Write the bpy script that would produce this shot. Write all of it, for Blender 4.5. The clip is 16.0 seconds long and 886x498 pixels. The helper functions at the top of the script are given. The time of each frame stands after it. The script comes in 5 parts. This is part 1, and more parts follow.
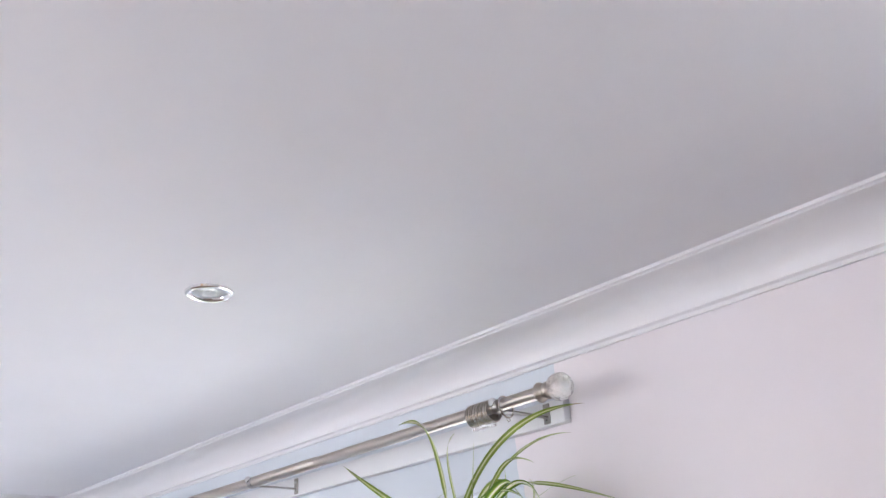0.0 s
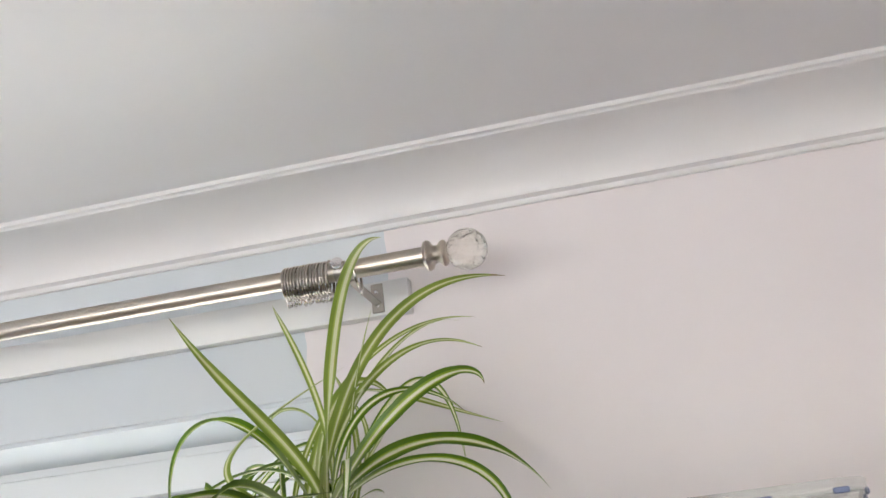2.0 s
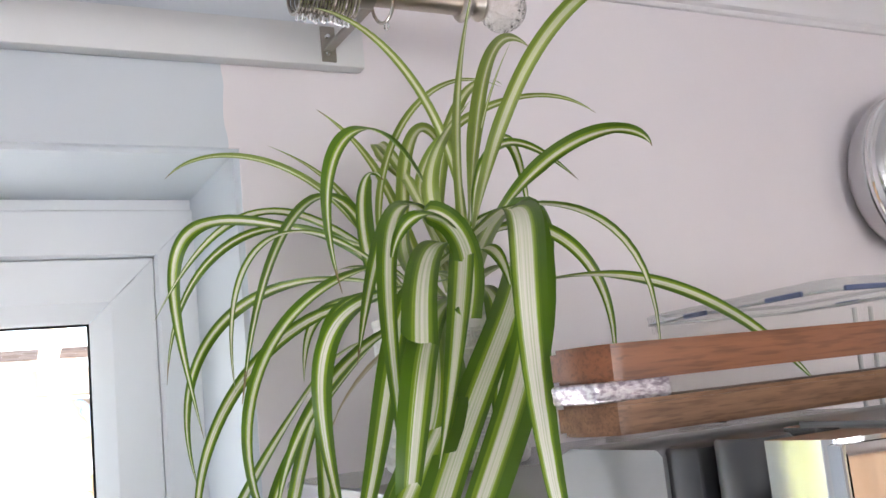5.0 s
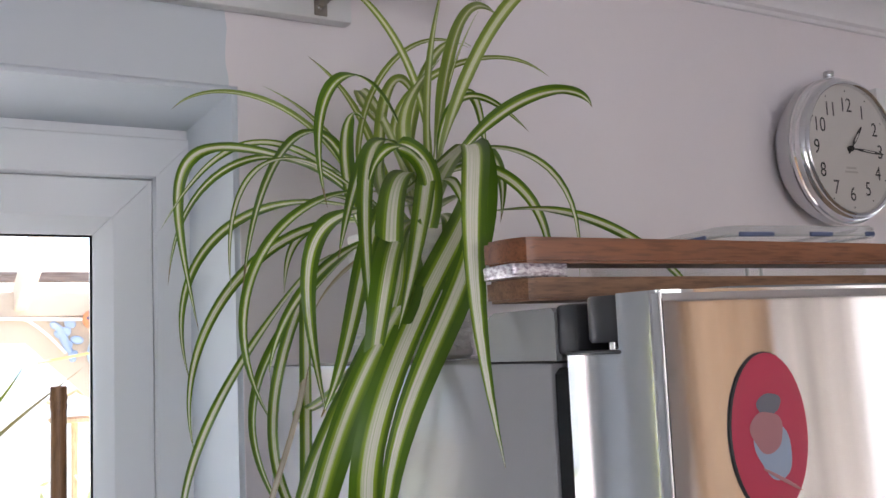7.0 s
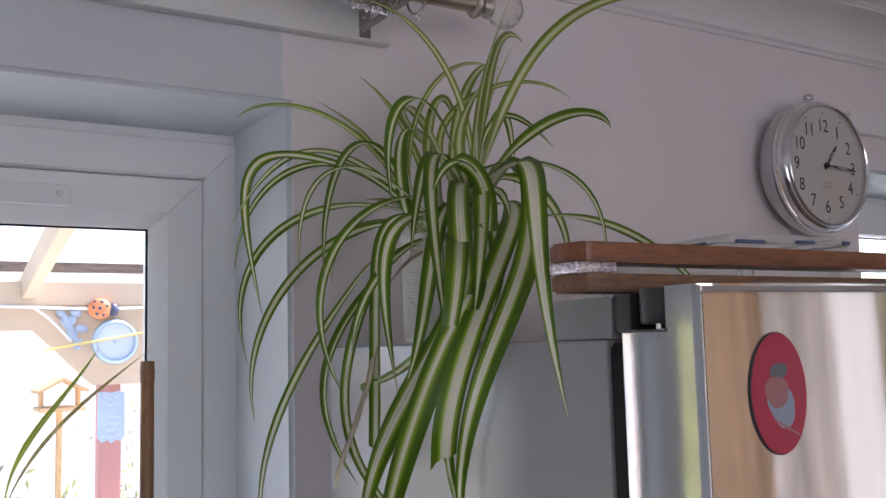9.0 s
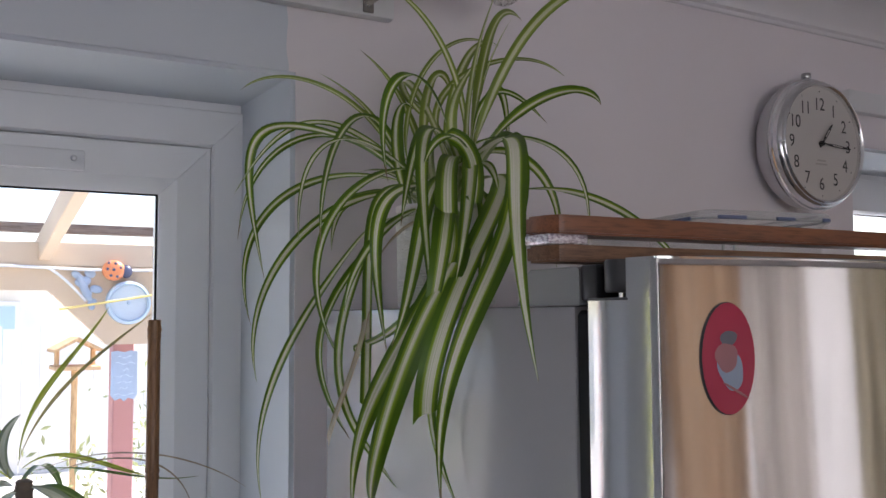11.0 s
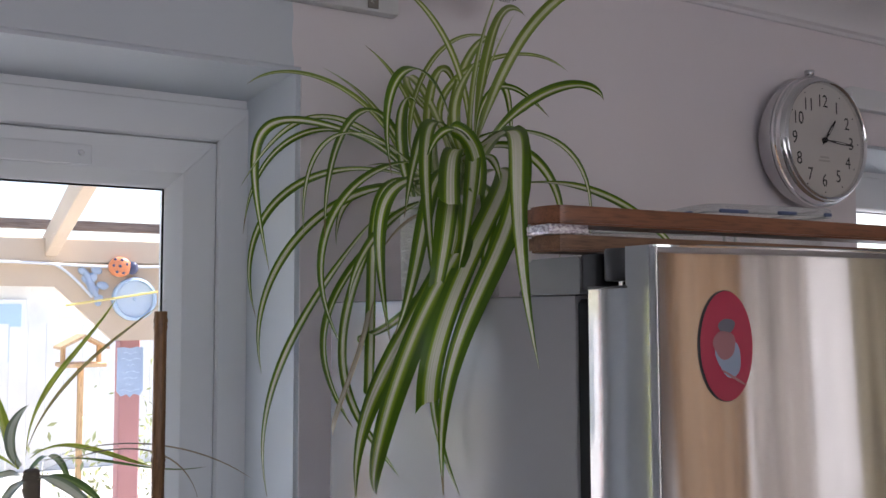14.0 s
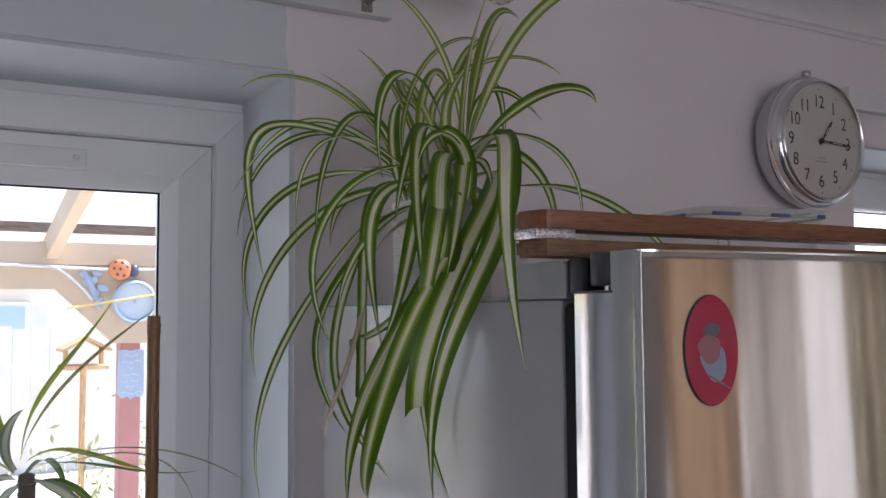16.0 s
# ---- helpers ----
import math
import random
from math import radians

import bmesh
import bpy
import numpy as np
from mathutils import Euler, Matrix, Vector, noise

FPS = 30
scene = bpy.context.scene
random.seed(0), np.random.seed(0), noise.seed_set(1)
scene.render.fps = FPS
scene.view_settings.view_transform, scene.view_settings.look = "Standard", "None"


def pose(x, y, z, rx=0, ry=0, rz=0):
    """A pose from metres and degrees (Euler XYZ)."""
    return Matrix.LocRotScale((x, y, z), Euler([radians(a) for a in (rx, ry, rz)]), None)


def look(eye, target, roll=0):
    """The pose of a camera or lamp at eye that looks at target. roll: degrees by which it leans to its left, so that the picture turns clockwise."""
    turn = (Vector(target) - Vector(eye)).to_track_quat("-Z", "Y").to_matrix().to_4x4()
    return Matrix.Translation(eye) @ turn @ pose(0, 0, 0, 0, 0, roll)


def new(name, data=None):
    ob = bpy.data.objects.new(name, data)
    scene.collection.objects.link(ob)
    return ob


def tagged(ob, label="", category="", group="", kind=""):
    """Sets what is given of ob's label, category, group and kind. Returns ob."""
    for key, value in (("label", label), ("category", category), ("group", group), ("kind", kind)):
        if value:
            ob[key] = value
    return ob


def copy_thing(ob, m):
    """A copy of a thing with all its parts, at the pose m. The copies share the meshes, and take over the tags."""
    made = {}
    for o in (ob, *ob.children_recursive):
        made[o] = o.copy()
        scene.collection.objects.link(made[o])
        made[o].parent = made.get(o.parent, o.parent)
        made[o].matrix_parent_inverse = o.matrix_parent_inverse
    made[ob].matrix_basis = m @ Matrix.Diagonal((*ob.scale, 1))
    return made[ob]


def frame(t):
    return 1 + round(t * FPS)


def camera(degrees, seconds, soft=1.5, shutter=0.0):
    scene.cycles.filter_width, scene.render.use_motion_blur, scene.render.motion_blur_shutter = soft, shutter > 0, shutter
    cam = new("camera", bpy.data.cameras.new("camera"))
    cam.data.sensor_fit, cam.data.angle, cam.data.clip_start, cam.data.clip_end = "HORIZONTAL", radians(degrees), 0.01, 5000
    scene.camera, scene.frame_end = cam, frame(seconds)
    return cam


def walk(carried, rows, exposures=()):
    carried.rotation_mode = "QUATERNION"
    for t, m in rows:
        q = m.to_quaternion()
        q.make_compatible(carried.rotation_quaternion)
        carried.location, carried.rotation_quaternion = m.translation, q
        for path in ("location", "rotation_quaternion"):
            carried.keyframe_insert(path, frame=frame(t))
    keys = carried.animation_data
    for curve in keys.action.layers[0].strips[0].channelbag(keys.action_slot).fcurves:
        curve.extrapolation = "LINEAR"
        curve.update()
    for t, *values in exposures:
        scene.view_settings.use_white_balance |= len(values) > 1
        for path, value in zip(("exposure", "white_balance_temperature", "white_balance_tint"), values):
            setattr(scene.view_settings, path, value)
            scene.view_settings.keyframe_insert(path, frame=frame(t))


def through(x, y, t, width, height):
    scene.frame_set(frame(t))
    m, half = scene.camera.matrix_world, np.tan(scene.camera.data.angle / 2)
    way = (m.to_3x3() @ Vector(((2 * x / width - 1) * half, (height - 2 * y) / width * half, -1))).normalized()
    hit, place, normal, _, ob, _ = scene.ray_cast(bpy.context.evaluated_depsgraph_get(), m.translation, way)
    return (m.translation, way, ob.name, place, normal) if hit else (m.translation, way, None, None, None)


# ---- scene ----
# ---- camera and walk ----
cam = camera(50.6, 16.0)
PATH = [
    (0, (1.607, -1.654, 1.711), (0.251, -0.413, 2.5), -3.4),
    (0.6, (1.335, -1.547, 1.702), (0.189, -0.095, 2.463), -2.3),
    (1, (1.076, -1.555, 1.707), (0.229, 0.104, 2.436), -2.7),
    (1.5, (0.823, -1.525, 1.738), (0.218, 0.255, 2.421), -3.8),
    (2, (0.53, -1.415, 1.774), (0.181, 0.439, 2.438), -6.6),
    (2.4, (0.338, -1.372, 1.773), (0.279, 0.526, 2.403), -7.8),
    (2.5, (0.286, -1.345, 1.770), (0.382, 0.571, 2.332), -7.1),
    (2.7, (0.212, -1.337, 1.780), (0.539, 0.585, 2.227), -7.8),
    (3, (0.117, -1.296, 1.784), (0.662, 0.59, 2.166), -6.2),
    (3.5, (-0.005, -1.208, 1.794), (0.614, 0.66, 2.152), -6.3),
    (4, (-0.08, -1.138, 1.788), (0.571, 0.722, 2.126), -6.6),
    (4.5, (-0.195, -1.126, 1.774), (0.67, 0.649, 2.092), -5.9),
    (5, (-0.277, -1.111, 1.751), (0.641, 0.641, 2.049), -5.8),
    (5.2, (-0.298, -1.124, 1.734), (0.69, 0.595, 2.001), -5.3),
    (7.5, (-0.413, -1.281, 1.692), (0.563, 0.452, 1.9), -2.3),
    (8, (-0.5, -1.29, 1.69), (0.478, 0.442, 1.898), -2.2),
    (8.5, (-0.541, -1.326, 1.679), (0.474, 0.384, 1.894), -2.1),
    (9, (-0.524, -1.365, 1.678), (0.513, 0.333, 1.883), -1.5),
    (9.5, (-0.519, -1.403, 1.673), (0.511, 0.302, 1.859), -1.1),
    (10, (-0.528, -1.424, 1.673), (0.484, 0.294, 1.831), -0.6),
    (12.5, (-0.53, -1.435, 1.674), (0.485, 0.284, 1.808), -0.2),
    (13, (-0.526, -1.438, 1.67), (0.487, 0.28, 1.808), -0.2),
    (13.5, (-0.531, -1.443, 1.67), (0.478, 0.278, 1.807), -0.2),
    (14, (-0.533, -1.443, 1.663), (0.47, 0.282, 1.801), -0.2),
    (14.5, (-0.535, -1.457, 1.664), (0.458, 0.274, 1.799), 0.0),
    (15, (-0.532, -1.456, 1.665), (0.458, 0.277, 1.806), -0.1),
    (15.5, (-0.523, -1.444, 1.663), (0.472, 0.285, 1.802), -0.1),
    (16, (-0.52, -1.452, 1.667), (0.476, 0.277, 1.806), -0.4),
]
walk(cam, [(t, look(eye, target, roll)) for t, eye, target, roll in PATH],
     exposures=[(0, 2.92, 6150, 13), (1.5, 2.85, 6600, 7), (3.0, 2.86, 6750, 6), (4.0, 2.58, 6550, 9), (5.2, 2.76, 6450, 12), (7.3, 1.94, 6400, 15),
                (8.5, 1.62, 6350, 18), (10.0, 1.39, 6350, 16), (12.5, 1.25, 6350, 16), (16.0, 1.23, 6350, 16)])

# ---- world and light ----
SUN_DIR = Vector((-0.60, -0.06, -0.79)).normalized()
world = bpy.data.worlds.new("sky")
scene.world = world
world.use_nodes = True
wn, wl = world.node_tree.nodes, world.node_tree.links
sky = wn.new("ShaderNodeTexSky")
sky.sky_type = "NISHITA"
sky.sun_disc = False
sky.sun_elevation = math.asin(-SUN_DIR.z)
sky.sun_rotation = math.atan2(-SUN_DIR.x, -SUN_DIR.y)
sky.altitude = 100
sky.dust_density = 0.8
wn["Background"].inputs["Strength"].default_value = 0.15
wl.new(sky.outputs["Color"], wn["Background"].inputs["Color"])

sun_data = bpy.data.lights.new("sun", "SUN")
sun_data.energy = 4.5
sun_data.angle = radians(0.6)
sun_data.color = (1.0, 0.95, 0.88)
sun = new("sun", sun_data)
sun.matrix_world = look((0, 0, 20), Vector((0, 0, 20)) + SUN_DIR)


def window_light(name, centre, target, width, height, watts, colour):
    """An area lamp in a wall opening, standing in for daylight."""
    data = bpy.data.lights.new(name, "AREA")
    data.shape, data.size, data.size_y = "RECTANGLE", width, height
    data.energy, data.color = watts, colour
    ob = new(name, data)
    ob.matrix_world = look(centre, target)
    return ob


window_light("south_window_light", (-0.02, -3.235, 1.70), (-0.02, 0, 1.70), 0.80, 0.86, 2.3, (1.0, 0.95, 0.96))
# fill lamp in an unseen, added opening: softens the shadows from the west
window_light("south_west_window_light", (-1.65, -3.235, 1.55), (-1.65, 0, 1.55), 1.16, 1.06, 0.7, (1.0, 0.95, 0.965))
# added lamp that makes the unseen brown cloth glow in the fridge door
window_light("south_middle_window_light", (1.195, -3.37, 1.275), (1.195, 0, 1.275), 0.38, 1.61, 0.36, (1.0, 0.94, 0.90))
window_light("south_east_window_light", (2.27, -3.37, 1.275), (2.27, 0, 1.275), 1.58, 1.61, 11.8, (1.0, 0.94, 0.91))


# ---- materials ----
def material(name, colour=(0.8, 0.8, 0.8), rough=0.5, metal=0.0, **more):
    m = bpy.data.materials.new(name)
    m.use_nodes = True
    b = m.node_tree.nodes["Principled BSDF"]
    b.inputs["Base Color"].default_value = (*colour, 1)
    b.inputs["Roughness"].default_value = rough
    b.inputs["Metallic"].default_value = metal
    for key, value in more.items():
        b.inputs[key.replace("_", " ")].default_value = value
    return m


def nodes_of(m):
    return m.node_tree.nodes, m.node_tree.links, m.node_tree.nodes["Principled BSDF"]


def coords(m, space="Object", scale=(1, 1, 1), rotation=(0, 0, 0)):
    n, l, b = nodes_of(m)
    tc, mp = n.new("ShaderNodeTexCoord"), n.new("ShaderNodeMapping")
    mp.inputs["Scale"].default_value = scale
    mp.inputs["Rotation"].default_value = rotation
    l.new(tc.outputs[space], mp.inputs["Vector"])
    return mp.outputs["Vector"]


def noise_tex(m, vector, scale, detail=4, rough=0.55):
    n, l, b = nodes_of(m)
    t = n.new("ShaderNodeTexNoise")
    t.inputs["Scale"].default_value = scale
    t.inputs["Detail"].default_value = detail
    t.inputs["Roughness"].default_value = rough
    l.new(vector, t.inputs["Vector"])
    return t.outputs["Fac"]


def ramp(m, fac, *stops):
    n, l, b = nodes_of(m)
    r = n.new("ShaderNodeValToRGB")
    while len(r.color_ramp.elements) < len(stops):
        r.color_ramp.elements.new(0.5)
    for e, (p, c) in zip(r.color_ramp.elements, stops):
        e.position = p
        e.color = (*c, 1) if len(c) == 3 else c
    l.new(fac, r.inputs["Fac"])
    return r.outputs["Color"]


def mix(m, fac, a, b_, kind="MIX"):
    n, l, b = nodes_of(m)
    x = n.new("ShaderNodeMix")
    x.data_type, x.blend_type = "RGBA", kind
    for value, socket in ((fac, x.inputs[0]), (a, x.inputs[6]), (b_, x.inputs[7])):
        if isinstance(value, (int, float)):
            socket.default_value = value
        elif isinstance(value, tuple):
            socket.default_value = (*value, 1)
        else:
            l.new(value, socket)
    return x.outputs[2]


def maths(m, kind, a, b_=0.0, c=0.0):
    n, l, b = nodes_of(m)
    x = n.new("ShaderNodeMath")
    x.operation = kind
    for value, socket in ((a, x.inputs[0]), (b_, x.inputs[1]), (c, x.inputs[2])):
        if isinstance(value, (int, float)):
            socket.default_value = value
        else:
            l.new(value, socket)
    return x.outputs[0]


def bump(m, height, strength=0.2, distance=0.002):
    n, l, b = nodes_of(m)
    x = n.new("ShaderNodeBump")
    x.inputs["Strength"].default_value = strength
    x.inputs["Distance"].default_value = distance
    l.new(height, x.inputs["Height"])
    l.new(x.outputs["Normal"], b.inputs["Normal"])


def paint(name, colour, rough=0.6, vary=0.03, grain=260, relief=0.08):
    """Emulsion or gloss paint: faint patches and a roller's grain."""
    m = material(name, colour, rough)
    n, l, b = nodes_of(m)
    v = coords(m)
    low = tuple(c * (1 - vary) for c in colour)
    high = tuple(min(1, c * (1 + vary)) for c in colour)
    l.new(ramp(m, noise_tex(m, v, 2.3), (0.3, low), (0.7, high)), b.inputs["Base Color"])
    bump(m, noise_tex(m, v, grain, 3), relief, 0.001)
    return m


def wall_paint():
    """White wall, pale blue over the door up to a wavy edge and in the openings' reveals."""
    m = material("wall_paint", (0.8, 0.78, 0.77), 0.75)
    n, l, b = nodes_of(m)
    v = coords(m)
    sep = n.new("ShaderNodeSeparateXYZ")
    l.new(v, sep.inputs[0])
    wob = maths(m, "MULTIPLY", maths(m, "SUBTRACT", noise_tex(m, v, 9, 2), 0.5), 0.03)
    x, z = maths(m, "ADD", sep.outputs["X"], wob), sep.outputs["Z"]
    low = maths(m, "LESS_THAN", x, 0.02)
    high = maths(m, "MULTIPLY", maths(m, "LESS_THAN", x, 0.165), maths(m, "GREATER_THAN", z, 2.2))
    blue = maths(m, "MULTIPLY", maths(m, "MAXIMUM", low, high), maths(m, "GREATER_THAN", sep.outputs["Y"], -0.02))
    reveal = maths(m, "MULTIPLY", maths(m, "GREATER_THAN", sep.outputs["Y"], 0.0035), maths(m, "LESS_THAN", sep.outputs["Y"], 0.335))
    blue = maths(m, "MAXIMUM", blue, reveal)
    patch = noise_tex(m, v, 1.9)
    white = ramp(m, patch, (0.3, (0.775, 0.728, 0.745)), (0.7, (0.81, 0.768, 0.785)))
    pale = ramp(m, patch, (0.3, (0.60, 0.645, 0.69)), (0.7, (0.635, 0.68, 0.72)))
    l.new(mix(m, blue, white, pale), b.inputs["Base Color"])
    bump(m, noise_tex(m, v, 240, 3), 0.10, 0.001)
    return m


def wood(name, dark, light, along="X", scale=1.0, rough=0.45):
    m = material(name, dark, rough)
    n, l, b = nodes_of(m)
    s = {"X": (3, 40, 40), "Z": (40, 40, 3), "Y": (40, 3, 40)}[along]
    v = coords(m, scale=tuple(a * scale for a in s))
    g = noise_tex(m, v, 2.2, 8, 0.65)
    mid = tuple((a + c) / 2 for a, c in zip(dark, light))
    col = ramp(m, g, (0.28, dark), (0.5, mid), (0.72, light))
    pores = ramp(m, noise_tex(m, coords(m, scale=tuple(a * 6 * scale for a in s)), 2.0, 2), (0.36, (0.55, 0.5, 0.45)), (0.5, (1, 1, 1)))
    l.new(mix(m, 0.7, col, pores, "MULTIPLY"), b.inputs["Base Color"])
    bump(m, g, 0.25, 0.001)
    return m


def brushed(name, colour, rough, metal=1.0, along="X", amount=0.10, relief=0.02):
    m = material(name, colour, rough, metal)
    n, l, b = nodes_of(m)
    s = {"X": (4, 900, 900), "Z": (900, 900, 4)}[along]
    g = noise_tex(m, coords(m, scale=s), 1.0, 3)
    l.new(maths(m, "MULTIPLY_ADD", g, amount, rough - amount / 2), b.inputs["Roughness"])
    cloud = noise_tex(m, coords(m), 6, 3)
    l.new(ramp(m, cloud, (0.3, tuple(c * 0.94 for c in colour)), (0.7, colour)), b.inputs["Base Color"])
    bump(m, g, relief, 0.0004)
    return m


def glassy(name, colour=(1, 1, 1), rough=0.0, ior=1.45):
    return material(name, colour, rough, Transmission_Weight=1.0, IOR=ior)


M = {}
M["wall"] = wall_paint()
M["plain_wall"] = paint("plain_wall", (0.75, 0.745, 0.755), 0.75)
M["ceiling"] = paint("ceiling_paint", (0.785, 0.78, 0.80), 0.55, 0.02, 200)
M["coving"] = paint("coving_paint", (0.765, 0.755, 0.765), 0.45, 0.015, 150, 0.05)
M["floor"] = wood("floor_wood", (0.24, 0.17, 0.12), (0.38, 0.28, 0.20), "X", 0.5)
M["upvc"] = paint("white_upvc", (0.80, 0.82, 0.84), 0.28, 0.01, 60, 0.02)
M["gasket"] = material("black_gasket", (0.012, 0.012, 0.013), 0.8, Specular_IOR_Level=0.2)
M["pane"] = glassy("window_glass", (0.97, 0.985, 0.98), 0.0, 1.05)
M["batten"] = paint("batten_gloss", (0.74, 0.75, 0.755), 0.35, 0.03, 90, 0.06)
M["nickel"] = brushed("satin_nickel", (0.54, 0.49, 0.43), 0.33, 1.0, "X", 0.12)
M["ring_metal"] = material("ring_nickel", (0.50, 0.46, 0.41), 0.24, 1.0)
M["chrome"] = material("chrome", (0.80, 0.80, 0.80), 0.06, 1.0)
M["case"] = brushed("clock_case_metal", (0.58, 0.58, 0.59), 0.22, 1.0, "X", 0.08)
M["steel"] = brushed("stainless_steel", (0.60, 0.585, 0.57), 0.105, 1.0, "X", 0.03)
M["steel"].node_tree.nodes["Principled BSDF"].inputs["Anisotropic"].default_value = 0.96
M["steel"].node_tree.nodes["Principled BSDF"].inputs["Anisotropic Rotation"].default_value = 0.25
_grain = M["steel"].node_tree.nodes.new("ShaderNodeTangent")
_grain.direction_type, _grain.uv_map = "UV_MAP", "UVMap"
M["steel"].node_tree.links.new(_grain.outputs[0], M["steel"].node_tree.nodes["Principled BSDF"].inputs["Tangent"])
M["steel_edge"] = brushed("polished_steel_edge", (0.55, 0.545, 0.54), 0.11, 1.0, "Z", 0.05, 0.008)
M["grey_panel"] = paint("grey_panel", (0.355, 0.345, 0.35), 0.21, 0.03, 320, 0.03)
M["grey_panel"].node_tree.nodes["Principled BSDF"].inputs["IOR"].default_value = 1.75
M["grey_panel"].node_tree.nodes["Principled BSDF"].inputs["Metallic"].default_value = 0.08
M["housing"] = material("housing_plastic", (0.17, 0.175, 0.18), 0.3)
M["dark_plastic"] = material("dark_plastic", (0.025, 0.025, 0.028), 0.42)
M["grey_plastic"] = material("grey_plastic", (0.055, 0.055, 0.058), 0.35)
M["black"] = material("black_gloss_plastic", (0.012, 0.012, 0.013), 0.25)
M["teak"] = wood("red_brown_wood", (0.14, 0.044, 0.018), (0.29, 0.108, 0.042), "X", 0.8, 0.36)
M["oak"] = wood("light_brown_wood", (0.13, 0.056, 0.024), (0.31, 0.16, 0.08), "X", 1.3, 0.45)
M["foil"] = material("silver_foil", (0.72, 0.70, 0.71), 0.32, 0.75)
M["clip"] = material("blue_seal", (0.10, 0.13, 0.24), 0.4)
M["dial"] = paint("dial_white", (0.72, 0.69, 0.66), 0.5, 0.01, 60, 0.0)
M["ink"] = material("black_print", (0.015, 0.015, 0.015), 0.5)
M["faint_ink"] = material("faint_print", (0.54, 0.51, 0.48), 0.5)
M["ceramic"] = paint("white_ceramic", (0.74, 0.72, 0.70), 0.3, 0.02, 60, 0.02)
M["soil"] = paint("soil", (0.05, 0.033, 0.022), 0.9, 0.3, 120, 0.6)
M["timber"] = paint("pale_timber", (0.68, 0.54, 0.39), 0.75, 0.07, 30, 0.25)
M["fence_red"] = paint("red_painted_timber", (0.55, 0.27, 0.25), 0.75, 0.10, 40, 0.3)
M["patio"] = paint("patio_stone", (0.55, 0.53, 0.50), 0.9, 0.15, 60, 0.3)

M["pale_fence"] = paint("pale_fence", (0.78, 0.76, 0.70), 0.9, 0.08, 20, 0.2)
M["grey_timber"] = wood("weathered_timber", (0.16, 0.12, 0.10), (0.30, 0.24, 0.20), "X", 0.5, 0.8)
M["yellow"] = material("yellow_rope", (0.80, 0.66, 0.25), 0.7)
M["pale_blue"] = material("pale_blue_plastic", (0.46, 0.60, 0.76), 0.4)
M["pale_dial"] = material("pale_dial", (0.60, 0.70, 0.80), 0.5)
M["orange"] = material("orange_gloss", (0.78, 0.28, 0.12), 0.3)
M["navy"] = material("dark_navy", (0.08, 0.09, 0.16), 0.4)


def cloth(name, colour, through, stripe=0.0):
    """Thin cloth that lets some light through; stripe: depth of streaks coloured in for the fridge door's reflection.
    """
    m = paint(name, colour, 0.9, 0.06, 400, 0.2)
    n, l, b = nodes_of(m)
    tl, mx = n.new("ShaderNodeBsdfTranslucent"), n.new("ShaderNodeMixShader")
    tl.inputs["Color"].default_value = (*colour, 1)
    if stripe:
        # upright light and dark streaks of the reflection, put into the cloth's colour
        mirror_streaks = noise_tex(m, coords(m, scale=(1, 0, 0.03)), 19, 3)
        l.new(ramp(m, mirror_streaks, (0.36, tuple(c * (1 - stripe) for c in colour)), (0.62, colour)), tl.inputs["Color"])
    mx.inputs[0].default_value = through
    l.new(b.outputs[0], mx.inputs[1])
    l.new(tl.outputs[0], mx.inputs[2])
    l.new(mx.outputs[0], n["Material Output"].inputs["Surface"])
    return m


M["curtain"] = cloth("beige_cloth", (0.90, 0.85, 0.80), 0.90, 0.5)
M["olive_curtain"] = cloth("olive_curtain", (0.66, 0.60, 0.46), 0.75, 0.5)
M["brown_cloth"] = cloth("brown_cloth", (0.66, 0.45, 0.29), 0.6, 0.3)
M["net"] = cloth("net_curtain_cloth", (0.74, 0.73, 0.72), 0.45)
_foil = ramp(M["foil"], noise_tex(M["foil"], coords(M["foil"], scale=(1, 1, 2)), 240, 4), (0.38, (0.34, 0.29, 0.34)), (0.52, (0.66, 0.61, 0.66)), (0.62, (0.82, 0.80, 0.82)))
M["foil"].node_tree.links.new(_foil, nodes_of(M["foil"])[2].inputs["Base Color"])
M["shed_orange"] = wood("orange_timber", (0.62, 0.38, 0.18), (0.76, 0.52, 0.30), "Z", 0.3, 0.8)


# ---- mesh helpers ----
def part(name, bm, mat, parent=None, label="", smooth=40):
    """Links a bmesh as one mesh object under a thing or a part."""
    mesh = bpy.data.meshes.new(name)
    bm.normal_update()
    bm.to_mesh(mesh)
    bm.free()
    for mt in (mat if isinstance(mat, (list, tuple)) else [mat]):
        mesh.materials.append(mt)
    if smooth:
        mesh.polygons.foreach_set("use_smooth", [True] * len(mesh.polygons))
        mesh.set_sharp_from_angle(angle=radians(smooth))
    ob = new(name, mesh)
    if parent is not None:
        ob.parent = parent
        ob.matrix_parent_inverse = parent.matrix_world.inverted()
    if label:
        tagged(ob, label)
    return ob


def thing(name, x, y, z, label, category, group="", kind=""):
    ob = new(name)
    ob.empty_display_size = 0.05
    ob.matrix_world = Matrix.Translation((x, y, z))
    return tagged(ob, label, category, group, kind)


